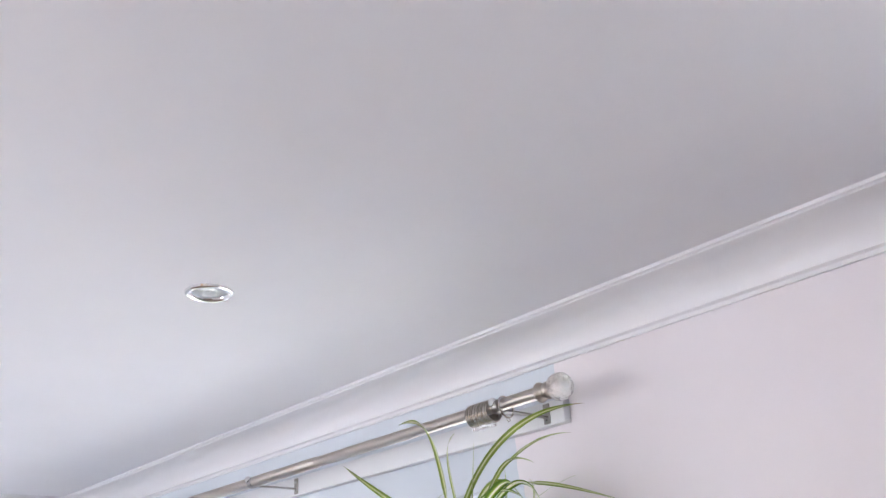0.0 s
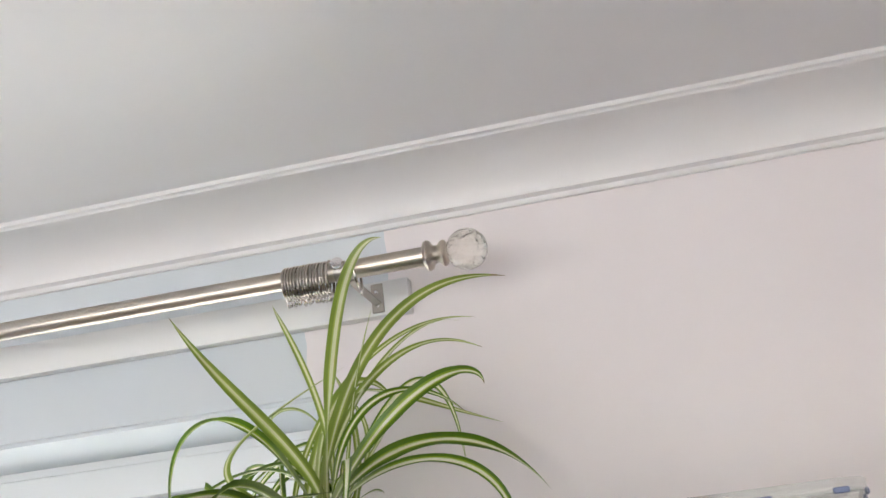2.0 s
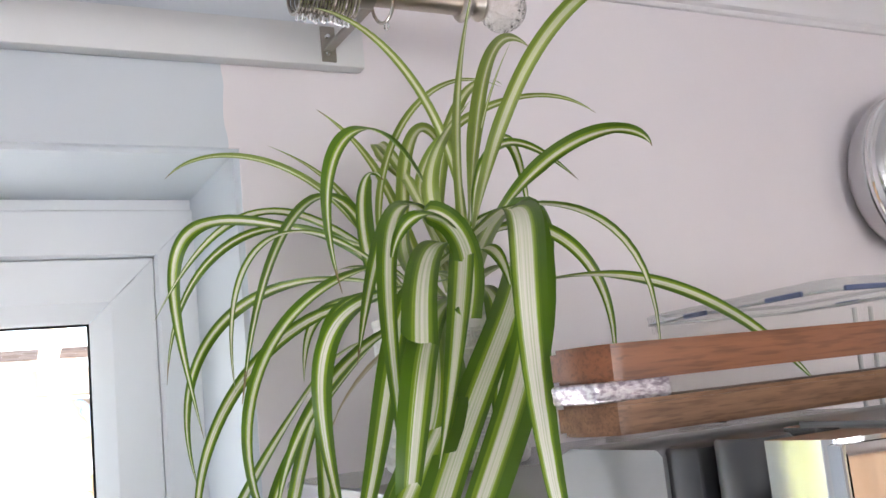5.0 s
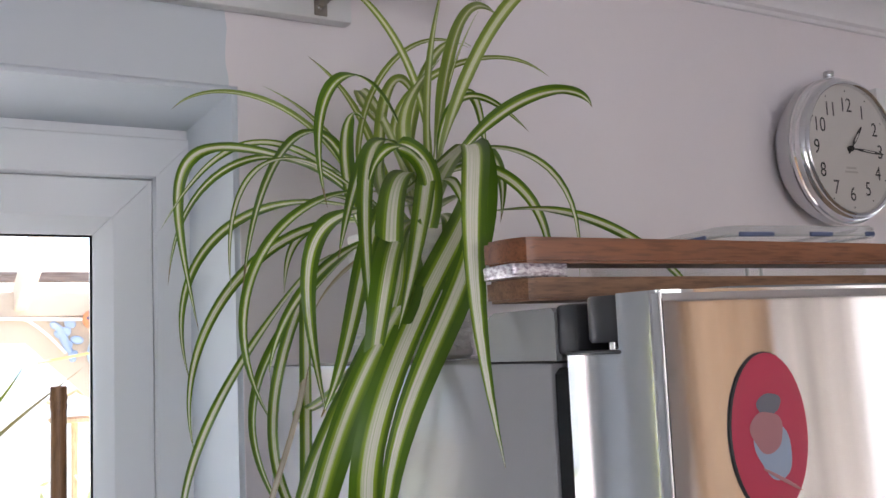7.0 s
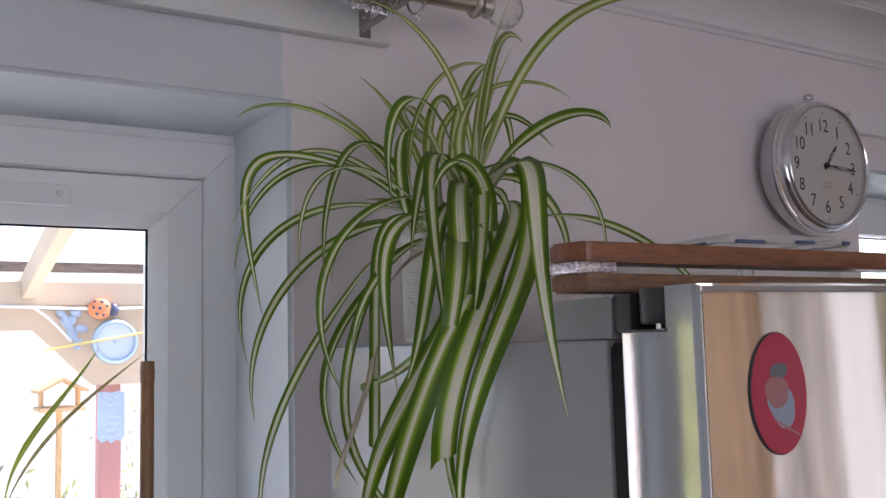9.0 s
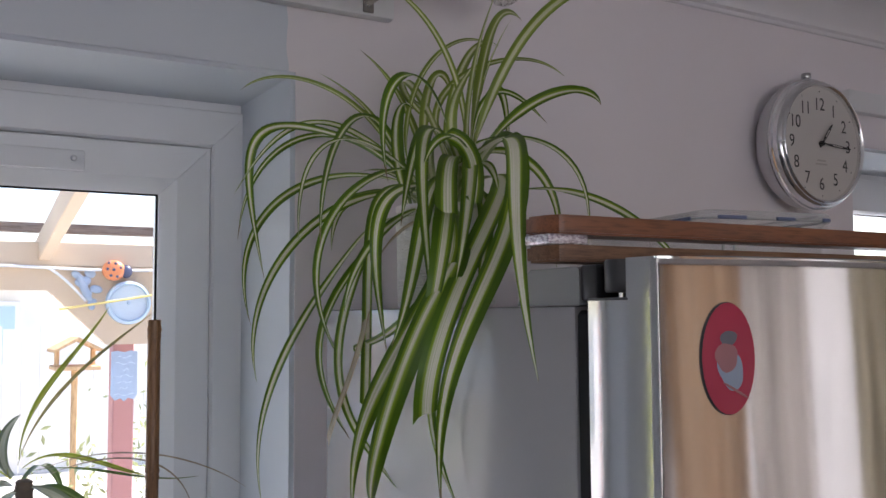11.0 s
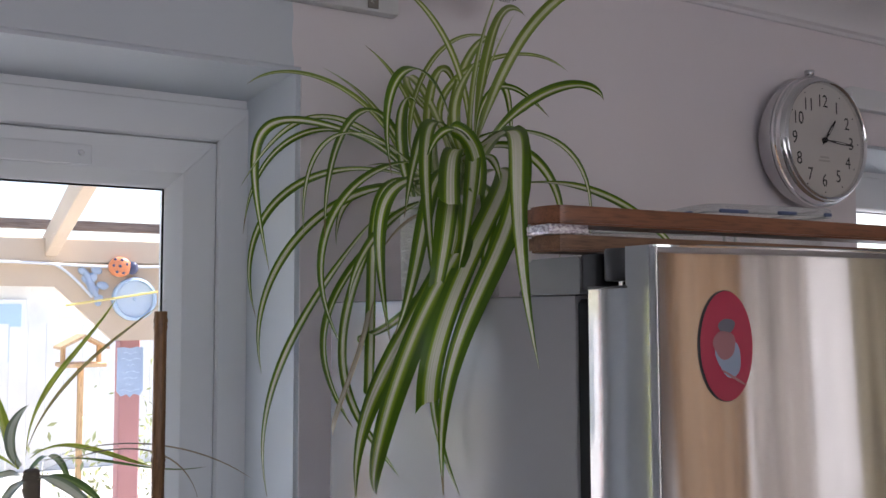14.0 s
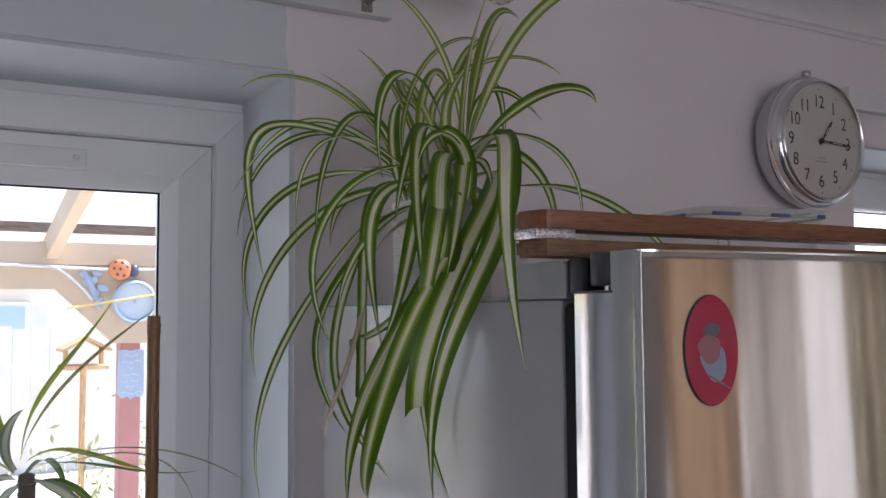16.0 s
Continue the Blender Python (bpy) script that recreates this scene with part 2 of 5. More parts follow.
def box(x0, x1, y0, y1, z0, z1, bevel=0.0, segments=2, into=None):
    bm = bmesh.new()
    bmesh.ops.create_cube(bm, size=1)
    for v in bm.verts:
        v.co = Vector((x0 + (v.co.x + 0.5) * (x1 - x0), y0 + (v.co.y + 0.5) * (y1 - y0), z0 + (v.co.z + 0.5) * (z1 - z0)))
    if bevel:
        bmesh.ops.bevel(bm, geom=bm.edges[:], offset=bevel, segments=segments, affect="EDGES", profile=0.5)
    if into is not None:
        merge(into, bm)
        return into
    return bm


def merge(bm, other):
    mesh = bpy.data.meshes.new("tmp")
    other.to_mesh(mesh)
    other.free()
    bm.from_mesh(mesh)
    bpy.data.meshes.remove(mesh)
    return bm


def lathe(profile, steps=48, axis="Z", at=(0, 0, 0)):
    """Turns a profile of (radius, height) about an axis."""
    bm = bmesh.new()
    rings = []
    for r, h in profile:
        if r < 1e-6:
            rings.append([bm.verts.new((0, 0, h))])
        else:
            rings.append([bm.verts.new((r * math.cos(2 * math.pi * k / steps), r * math.sin(2 * math.pi * k / steps), h)) for k in range(steps)])
    for a, c in zip(rings, rings[1:]):
        for k in range(steps):
            k2 = (k + 1) % steps
            q = [a[k % len(a)], a[k2 % len(a)], c[k2 % len(c)], c[k % len(c)]]
            q = list(dict.fromkeys(q))
            if len(q) > 2:
                bm.faces.new(q)
    turn = {"Z": Matrix.Identity(4), "X": pose(0, 0, 0, 0, 90, 0), "-Y": pose(0, 0, 0, 90, 0, 0)}[axis]
    bm.transform(Matrix.Translation(at) @ turn)
    bmesh.ops.recalc_face_normals(bm, faces=bm.faces[:])
    return bm


def tube(points, radius, sides=10, closed=False):
    """A round wire along points; radius may be a function of 0..1."""
    bm = bmesh.new()
    pts = [Vector(p) for p in points]
    n = len(pts)
    rings, up = [], Vector((0.13, 0.21, 0.97))
    for i, p in enumerate(pts):
        a, c = (pts[(i - 1) % n], pts[(i + 1) % n]) if closed else (pts[max(i - 1, 0)], pts[min(i + 1, n - 1)])
        d = (c - a).normalized()
        s = d.cross(up).normalized()
        up = s.cross(d).normalized()
        r = radius(i / (n - 1)) if callable(radius) else radius
        rings.append([bm.verts.new(p + r * (math.cos(2 * math.pi * k / sides) * s + math.sin(2 * math.pi * k / sides) * up)) for k in range(sides)])
    pairs = list(zip(rings, rings[1:])) + ([(rings[-1], rings[0])] if closed else [])
    for a, c in pairs:
        for k in range(sides):
            bm.faces.new((a[k], a[(k + 1) % sides], c[(k + 1) % sides], c[k]))
    if not closed:
        bm.faces.new(list(reversed(rings[0])))
        bm.faces.new(rings[-1])
    bmesh.ops.recalc_face_normals(bm, faces=bm.faces[:])
    return bm


def prism(outline, y0, y1, axis="Y"):
    """An outline of (u, v) drawn out from y0 to y1: (u, y, v) for Y, (y, u, v) for X, (u, v, y) for Z."""
    bm = bmesh.new()
    put = {"Y": lambda u, v, w: (u, w, v), "X": lambda u, v, w: (w, u, v), "Z": lambda u, v, w: (u, v, w)}[axis]
    a = [bm.verts.new(put(u, v, y0)) for u, v in outline]
    c = [bm.verts.new(put(u, v, y1)) for u, v in outline]
    n = len(outline)
    for k in range(n):
        bm.faces.new((a[k], a[(k + 1) % n], c[(k + 1) % n], c[k]))
    bm.faces.new(a)
    bm.faces.new(list(reversed(c)))
    bmesh.ops.recalc_face_normals(bm, faces=bm.faces[:])
    return bm


def rounded(u0, u1, v0, v1, r, steps=6):
    """A rectangle's outline with round corners."""
    out = []
    for cu, cv, a0 in ((u1 - r, v1 - r, 0), (u0 + r, v1 - r, 90), (u0 + r, v0 + r, 180), (u1 - r, v0 + r, 270)):
        for k in range(steps + 1):
            a = radians(a0 + 90 * k / steps)
            out.append((cu + r * math.cos(a), cv + r * math.sin(a)))
    return out


def structure(name, bm, mat, label, category, smooth=40):
    return tagged(part(name, bm, mat, None, "", smooth), label, category, kind="structure")


# ---- the room ----
CEIL = 2.42
X0, X1, Y0, WALL = -2.6, 3.3, -3.2, 0.34


def wall_with_openings(u0, u1, z0, z1, y0, y1, openings):
    """A wall along x, from y0 to y1 thick, with openings (u0, u1, z0, z1) right through it."""
    us = sorted({u0, u1, *(o[0] for o in openings), *(o[1] for o in openings)})
    zs = sorted({z0, z1, *(o[2] for o in openings), *(o[3] for o in openings)})
    nu, nz = len(us) - 1, len(zs) - 1

    def solid(i, k):
        if not (0 <= i < nu and 0 <= k < nz):
            return False
        u, z = (us[i] + us[i + 1]) / 2, (zs[k] + zs[k + 1]) / 2
        return not any(o[0] < u < o[1] and o[2] < z < o[3] for o in openings)

    bm = bmesh.new()

    def quad(*pts):
        bm.faces.new([bm.verts.new(p) for p in pts])

    for i in range(nu):
        for k in range(nz):
            if not solid(i, k):
                continue
            a, c, e, f = us[i], us[i + 1], zs[k], zs[k + 1]
            quad((a, y0, e), (c, y0, e), (c, y0, f), (a, y0, f))
            quad((a, y1, e), (a, y1, f), (c, y1, f), (c, y1, e))
            if not solid(i - 1, k):
                quad((a, y0, e), (a, y0, f), (a, y1, f), (a, y1, e))
            if not solid(i + 1, k):
                quad((c, y0, e), (c, y1, e), (c, y1, f), (c, y0, f))
            if not solid(i, k - 1):
                quad((a, y0, e), (a, y1, e), (c, y1, e), (c, y0, e))
            if not solid(i, k + 1):
                quad((a, y0, f), (c, y0, f), (c, y1, f), (a, y1, f))
    bmesh.ops.remove_doubles(bm, verts=bm.verts[:], dist=1e-5)
    bmesh.ops.recalc_face_normals(bm, faces=bm.faces[:])
    return bm


def prism_ring(x0, x1, z0, z1, w, y0, y1):
    bm = bmesh.new()
    box(x0, x1, y0, y1, z1 - w, z1, into=bm)
    box(x0, x1, y0, y1, z0, z0 + w, into=bm)
    box(x0, x0 + w, y0, y1, z0 + w, z1 - w, into=bm)
    box(x1 - w, x1, y0, y1, z0 + w, z1 - w, into=bm)
    return bm


DOOR = (-1.045, 0.028, 0.0, 2.066)
WIN = (1.466, 2.75, 1.0, 2.066)
WIN_2 = (-2.50, -1.36, 0.92, 1.82)
north = wall_with_openings(X0, X1, 0, CEIL, 0, WALL, [DOOR, WIN_2, WIN])
soft = [e for e in north.edges if all(abs(v.co.y) < 1e-4 for v in e.verts) and len(e.link_faces) == 2
        and abs(e.calc_face_angle(0)) > 1 and X0 + 0.1 < e.verts[0].co.x < X1 - 0.1 and e.verts[0].co.z < CEIL - 0.1]
bmesh.ops.bevel(north, geom=soft, offset=0.007, segments=3, affect="EDGES")
structure("wall_north", north, M["wall"], "white plastered wall, pale blue over the door and in the reveals", "wall", 50)

# the second and fourth openings are unseen additions that hold lamps
SOUTH = [(-0.46, 0.42, 1.2, 2.15), (0.99, 1.40, 0.45, 2.1), (1.46, 3.08, 0.45, 2.1), (-2.25, -1.05, 1.0, 2.1)]
structure("wall_south", wall_with_openings(X0, X1, 0, CEIL, Y0 - 0.25, Y0, SOUTH), M["plain_wall"], "plain white plastered wall with four openings, two added for lamps", "wall")


def hung_cloth(name, x0, x1, y, z0, z1, depth, waves, mat, lab, drift=0.0):
    """Cloth hanging in uneven folds that drift sideways on the way down."""
    bm = bmesh.new()
    n = 28 * waves
    folds = []
    for k in range(n + 1):
        u = k / n
        a = 2 * math.pi * waves * (u + 0.02 * math.sin(9 * u + x0))
        folds.append((x0 + (x1 - x0) * u, y + depth * (0.62 + 0.38 * math.sin(3.1 * waves * u)) * math.sin(a)))
    lines = [[bm.verts.new((u + drift * (z1 - z), v, z)) for u, v in folds] for z in (z0, (z0 + z1) / 2, z1)]
    for low, high in zip(lines, lines[1:]):
        for k in range(n):
            bm.faces.new((low[k], low[k + 1], high[k + 1], high[k]))
    return tagged(part(name, bm, mat), lab, "curtain", "curtains at the windows")


# brown and beige cloths are unseen, added for bands mirrored in the fridge door
hung_cloth("curtain", 0.94, 1.45, Y0 + 0.05, 0.40, 2.2, 0.026, 5, M["brown_cloth"], "unseen brown cloth added for the brown band mirrored in the fridge door", 0.03)
# stands in for an unclear grey-beige part of the fridge door's reflection
hung_cloth("curtain", 1.44, 1.98, Y0 + 0.06, 0.40, 2.2, 0.034, 6, M["curtain"], "unseen beige cloth added for the grey-beige band mirrored in the fridge door", 0.05)
hung_cloth("curtain", 2.40, 3.05, Y0 + 0.05, 0.40, 2.2, 0.034, 7, M["olive_curtain"], "olive beige curtain drawn aside before the window", 0.06)
# unseen net added before the lamp, so that folds are mirrored instead of it
net = bmesh.new()
folds = [(1.44 + 1.66 * k / 300, Y0 - 0.10 + 0.022 * math.sin(k * 0.41) + 0.006 * math.sin(k * 1.37 + 1) + 0.008 * math.sin(k * 0.17)) for k in range(301)]
lines = [[net.verts.new((x, y, z)) for x, y in folds] for z in (0.455, 1.3, 2.095)]
for low, high in zip(lines, lines[1:]):
    for k in range(300):
        net.faces.new((low[k], low[k + 1], high[k + 1], high[k]))
bmesh.ops.solidify(net, geom=net.faces[:], thickness=0.001)
tagged(part("net_curtain", net, M["net"]), "unseen white net in fine folds, added to spread the lamp behind it", "curtain")
structure("wall_west", box(X0 - 0.15, X0, Y0 - 0.25, WALL, 0, CEIL), M["plain_wall"], "plain white plastered wall", "wall")
structure("wall_east", box(X1, X1 + 0.15, Y0 - 0.25, WALL, 0, CEIL), M["plain_wall"], "plain white plastered wall", "wall")
structure("floor", box(X0 - 0.15, X1 + 0.15, Y0 - 0.25, WALL, -0.12, 0), M["floor"], "brown wooden floor", "floor")
structure("ceiling", box(X0 - 0.15, X1 + 0.15, Y0 - 0.25, WALL, CEIL, CEIL + 0.2), M["ceiling"], "smooth white painted ceiling", "ceiling")


def coving_outline():
    """A plain cove with a lip on the wall and one on the ceiling."""
    pts = [(0.0, 2.330), (-0.007, 2.330), (-0.0085, 2.332), (-0.0095, 2.338), (-0.018, 2.342)]
    for k in range(1, 12):
        a = radians(90 * k / 12)
        pts.append((-0.018 - 0.096 * (1 - math.cos(a)), 2.342 + 0.066 * math.sin(a)))
    return pts + [(-0.114, 2.408), (-0.118, 2.409), (-0.120, 2.412), (-0.127, 2.413), (-0.128, 2.4199), (0.0, 2.4199)]


structure("coving", prism(coving_outline(), X0, X1, "X"), M["coving"], "white plaster coving between wall and ceiling", "coving", 30)


# ---- glazed door and window in the north wall ----
def mitred(ax, az, bx, bz, y0, y1, inner, lip, slope):
    """One member of a frame from the outer corner a to the outer corner b; inner: its width, lip: the bead's fall to the glass."""
    bm = bmesh.new()
    d = Vector((bx - ax, 0, bz - az))
    length = d.length
    d.normalize()
    n = Vector((d.z, 0, -d.x))
    rows = ((0.0005, y1), (0.0005, y0 + 0.003), (0.003, y0), (inner - slope, y0), (inner - 0.004, y0 + lip), (inner, y0 + lip + 0.006), (inner, y1))
    ends = []
    for s in (0, 1):
        ring = []
        for w, y in rows:
            along = (w + 0.0004) if s == 0 else length - w - 0.0004
            p = Vector((ax, 0, az)) + d * along + n * w
            ring.append(bm.verts.new((p.x, y, p.z)))
        ends.append(ring)
    a, c = ends
    for k in range(len(rows)):
        k2 = (k + 1) % len(rows)
        bm.faces.new((a[k], a[k2], c[k2], c[k]))
    bm.faces.new(a)
    bm.faces.new(list(reversed(c)))
    bmesh.ops.recalc_face_normals(bm, faces=bm.faces[:])
    return bm


def ring_of_members(name, parent, x0, x1, z0, z1, y0, y1, inner, lip=0.0, slope=0.004):
    for a, b in (((x0, z1), (x1, z1)), ((x1, z1), (x1, z0)), ((x1, z0), (x0, z0)), ((x0, z0), (x0, z1))):
        part(name, mitred(*a, *b, y0, y1, inner, lip, slope), M["upvc"], parent, "", 25)


def pane(parent, x0, x1, z0, z1, y):
    glass = part("pane", box(x0, x1, y, y + 0.006, z0, z1), M["pane"], parent, "clear window glass", 0)
    glass.visible_shadow = False
    part("gasket", prism_ring(x0 + 0.004, x1 - 0.004, z0 + 0.004, z1 - 0.004, 0.0032, y - 0.004, y - 0.001), M["gasket"], parent, "thin black rubber gasket", 0)


door = thing("door_1", -0.69, 0.28, 0, "white plastic framed glazed patio door, closed", "door", kind="structure")
ring_of_members("frame", door, DOOR[0], DOOR[1] + 0.012, 0, 2.0505, 0.250, 0.335, 0.068)
part("head_packer", box(DOOR[0] + 0.001, DOOR[1] - 0.001, 0.256, 0.330, 2.0505, 2.0655), M["upvc"], door)
for sx0, sx1 in ((-0.977, -0.0275),):
    leaf_frame = thing("sash", (sx0 + sx1) / 2, 0.28, 0.07, "white plastic door sash", "")
    leaf_frame.parent = door
    leaf_frame.matrix_parent_inverse = door.matrix_world.inverted()
    ring_of_members("sash_bar", leaf_frame, sx0, sx1, 0.070, 1.982, 0.259, 0.325, 0.088, 0.020, 0.026)
    pane(leaf_frame, sx0 + 0.084, sx1 - 0.084, 0.154, 1.898, 0.299)
vent = part("trickle_vent", box(-0.72, -0.250, 0.249, 0.2592, 1.922, 1.957, 0.003), M["upvc"], door, "slim white trickle vent cover")
part("screw", lathe([(0.0, 0.004), (0.003, 0.004), (0.005, 0.002), (0.0055, 0.0)], 16, "-Y", (-0.268, 0.249, 1.942)), M["upvc"], vent)

win = thing("window_1", 2.1, 0.28, 1.0, "white plastic framed window with clear panes", "window", kind="structure")
ring_of_members("frame", win, WIN[0] - 0.012, WIN[1] + 0.012, WIN[2], 2.0505, 0.250, 0.335, 0.095)
part("head_packer", box(WIN[0] + 0.001, WIN[1] - 0.001, 0.256, 0.330, 2.0505, 2.0655), M["upvc"], win)
part("mullion", box(2.078, 2.138, 0.250, 0.335, 1.068, 1.9825, 0.003), M["upvc"], win)
for sx0, sx1 in ((1.547, 2.080), (2.136, 2.669)):
    pane(win, sx0, sx1, 1.093, 1.9575, 0.285)


side_window = thing("window_2", -1.93, 0.29, 0.92, "white plastic framed window towards the garden", "window", kind="structure")
ring_of_members("frame", side_window, WIN_2[0] - 0.012, WIN_2[1] + 0.012, WIN_2[2], 1.8045, 0.250, 0.335, 0.068)
part("head_packer", box(WIN_2[0] + 0.001, WIN_2[1] - 0.001, 0.256, 0.330, 1.8045, 1.8195), M["upvc"], side_window)
side_glass = part("pane", box(WIN_2[0] + 0.05, WIN_2[1] - 0.05, 0.288, 0.294, 0.98, 1.745), M["pane"], side_window, "clear window glass", 0)
side_glass.visible_shadow = False


def batten(x0, x1, z0, z1, label):
    bm = box(x0, x1, -0.025, -0.0005, z0, z1, 0.003, 2)
    return tagged(part("curtain_batten", bm, M["batten"]), label, "batten", kind="structure")


batten(-2.1, 0.205, 2.180, 2.237, "pale painted timber batten fixed to the wall over the door")
batten(1.425, 2.8, 2.152, 2.204, "pale painted timber batten fixed to the wall over the window")


# ---- recessed ceiling light ----
def downlight(x, y, z):
    top = thing("downlight", x, y, z, "round chrome recessed ceiling spotlight, switched off", "ceiling light")
    part("bezel", lathe([(0.050, 0.0), (0.049, -0.004), (0.045, -0.0065), (0.040, -0.006), (0.037, -0.003), (0.034, 0.006), (0.034, 0.0)], 48, "Z", (x, y, z)), M["chrome"], top, "chrome bezel")
    part("lens", lathe([(0.0, -0.0005), (0.012, -0.0008), (0.018, -0.003), (0.026, -0.0006), (0.036, -0.0005)], 40, "Z", (x, y, z)), M["lens"], top, "frosted bulb glass")


M["lens"] = material("bulb_glass", (0.42, 0.43, 0.45), 0.2, 0.0, Coat_Weight=0.6)
downlight(-0.055, -0.795, CEIL)

# ---- outside ----
ground = bmesh.new()
bmesh.ops.create_grid(ground, x_segments=2, y_segments=2, size=400)
ground.transform(Matrix.Translation((0, 0, -0.14)))
structure("ground", ground, M["patio"], "pale sunlit paving and ground outside", "ground", 0)


def beam_between(a, b, w, h, name, mat, parent=None, label=""):
    a, b = Vector(a), Vector(b)
    bm = box(-w / 2, w / 2, 0, (b - a).length, -h / 2, h / 2, 0.004, 1)
    d = (b - a).normalized()
    s = d.cross(Vector((0, 0, 1))).normalized()
    m = Matrix((s, d, s.cross(d))).transposed().to_4x4()
    bm.transform(Matrix.Translation(a) @ m)
    return part(name, bm, mat, parent, label)


veranda = thing("veranda", 0.3, 2.46, -0.14, "open timber veranda with pale rafters and a red post", "veranda", kind="structure")
YV = 2.46
part("beam", box(-3.0, 3.2, YV, YV + 0.07, 1.868, 1.962, 0.004, 1), M["timber"], veranda)
part("roof_edge", box(-3.0, 3.2, YV + 0.10, YV + 0.14, 2.005, 2.045, 0.003, 1), M["grey_timber"], veranda, "weathered grey roof edge strip")
part("fascia_board", prism([(-3.0, 1.868), (3.2, 1.868), (3.2, 1.56), (0.40, 1.56), (0.215, 1.56), (-0.005, 1.775), (-3.0, 1.775)], YV + 0.02, YV + 0.05), M["timber"], veranda, "", 0)
for rx in (-2.35, -1.55, -0.78, 0.0, 0.78, 1.55, 2.35):
    beam_between((rx - 0.02, YV + 0.16, 1.915), (rx - 0.06, 0.36, 2.30), 0.045, 0.10, "rafter", M["timber"], veranda)
for px in (0.292, 2.6, -2.6):
    part("post", box(px - 0.042, px + 0.042, YV + 0.055, YV + 0.14, -0.14, 1.865, 0.006, 1), M["fence_red"], veranda, "red painted timber post")

cable = tube([(x, YV - 0.006, 1.861 - 0.006 * math.sin(x * 7)) for x in np.linspace(-2.9, 3.1, 60)], 0.006, 6)
tagged(part("cable", cable, M["upvc"]), "white cable clipped along the timber beam", "cable")
loop = tube([(-0.02 + 0.15 * s, YV - 0.008, 1.862 - 0.13 * s ** 1.4) for s in np.linspace(0, 1, 12)], 0.005, 6)
tagged(part("cable", loop, M["upvc"]), "white cable hanging from the timber beam", "cable")
yellow = tube([(x, YV - 0.03, 1.705 + 0.16 * (x - 0.06) + 0.02 * (x - 0.2) ** 2) for x in np.linspace(0.03, 0.9, 14)], 0.005, 6)
tagged(part("rope", yellow, M["yellow"]), "thin yellow rope strung between timber posts", "rope")


def outdoor_clock(x, y, z, r):
    top = thing("outdoor_clock", x, y, z, "round pale blue outdoor wall clock hung on a post", "clock")
    part("rim", lathe([(r * 0.80, 0.030), (r * 0.86, 0.042), (r * 0.97, 0.036), (r, 0.015), (r * 0.98, 0.0)], 40, "-Y", (x, y, z)), M["pale_blue"], top)
    part("dial", lathe([(0, 0.026), (r * 0.82, 0.026)], 40, "-Y", (x, y, z)), M["pale_dial"], top)
    part("hub", lathe([(0, 0.034), (0.006, 0.033), (0.008, 0.026)], 16, "-Y", (x, y, z)), M["pale_blue"], top)
    part("back", lathe([(0, 0.0), (r * 0.97, 0.0), (r * 0.97, 0.012)], 40, "-Y", (x, y, z)), M["pale_blue"], top)


outdoor_clock(0.294, YV + 0.02, 1.727, 0.088)


def ladybird(x, y, z):
    top = thing("garden_ornament", x, y, z, "round orange garden ornament with dark spots", "ornament")
    body = bmesh.new()
    bmesh.ops.create_uvsphere(body, u_segments=28, v_segments=18, radius=0.043)
    body.transform(Matrix.Translation((x - 0.012, y - 0.03, z)) @ Matrix.Diagonal((1.05, 0.6, 0.95, 1)))
    part("shell", body, M["orange"], top)
    cap = bmesh.new()
    bmesh.ops.create_uvsphere(cap, u_segments=20, v_segments=12, radius=0.024)
    cap.transform(Matrix.Translation((x + 0.036, y - 0.03, z - 0.004)) @ Matrix.Diagonal((1, 0.7, 1.1, 1)))
    part("end_cap", cap, M["navy"], top, "dark blue end cap")
    for dx, dz in ((-0.026, 0.004), (-0.004, 0.002), (-0.014, -0.020), (0.010, -0.024), (-0.020, 0.028), (0.004, 0.026), (0.022, 0.010)):
        part("spot", lathe([(0, 0.0045), (0.005, 0.003), (0.007, 0.0)], 12, "-Y", (x - 0.012 + dx, y - 0.03 - 0.6 * math.sqrt(max(0, 0.0405 ** 2 - dx * dx - dz * dz)), z + dz)), M["navy"], top)


ladybird(0.245, YV + 0.018, 1.855)


def blue_ornament(x, y, z):
    """A flat blue hanging of rounded lobes on a wavy stem."""
    top = thing("hanging_ornament", x, y, z, "pale blue garden ornament of rounded lobes on the timber board", "ornament")
    stem = [(x - 0.035 + 0.075 * s, y - 0.010, z + 0.055 - 0.125 * s + 0.010 * math.sin(7 * s)) for s in np.linspace(0, 1, 18)]
    part("stem", tube(stem, lambda s: 0.006 + 0.010 * math.sin(math.pi * min(1, s * 1.1)), 12), M["blue_plastic"], top)
    for dx, dz, hw, hh, tilt in ((-0.030, 0.046, 0.020, 0.014, 0.5), (0.022, 0.052, 0.022, 0.017, 0.4), (0.006, 0.022, 0.021, 0.019, -0.6), (-0.022, 0.012, 0.017, 0.010, 0.9),
                                 (0.046, -0.010, 0.024, 0.016, 0.2), (0.018, -0.024, 0.015, 0.012, 0.8), (0.032, -0.060, 0.018, 0.012, -0.3), (0.030, -0.080, 0.013, 0.012, 0.2)):
        lobe = bmesh.new()
        bmesh.ops.create_uvsphere(lobe, u_segments=20, v_segments=12, radius=1)
        lobe.transform(Matrix.Translation((x + dx, y - 0.012, z + dz)) @ pose(0, 0, 0, 0, math.degrees(tilt), 0) @ Matrix.Diagonal((hw, 0.008, hh, 1)))
        part("lobe", lobe, M["blue_plastic"], top)


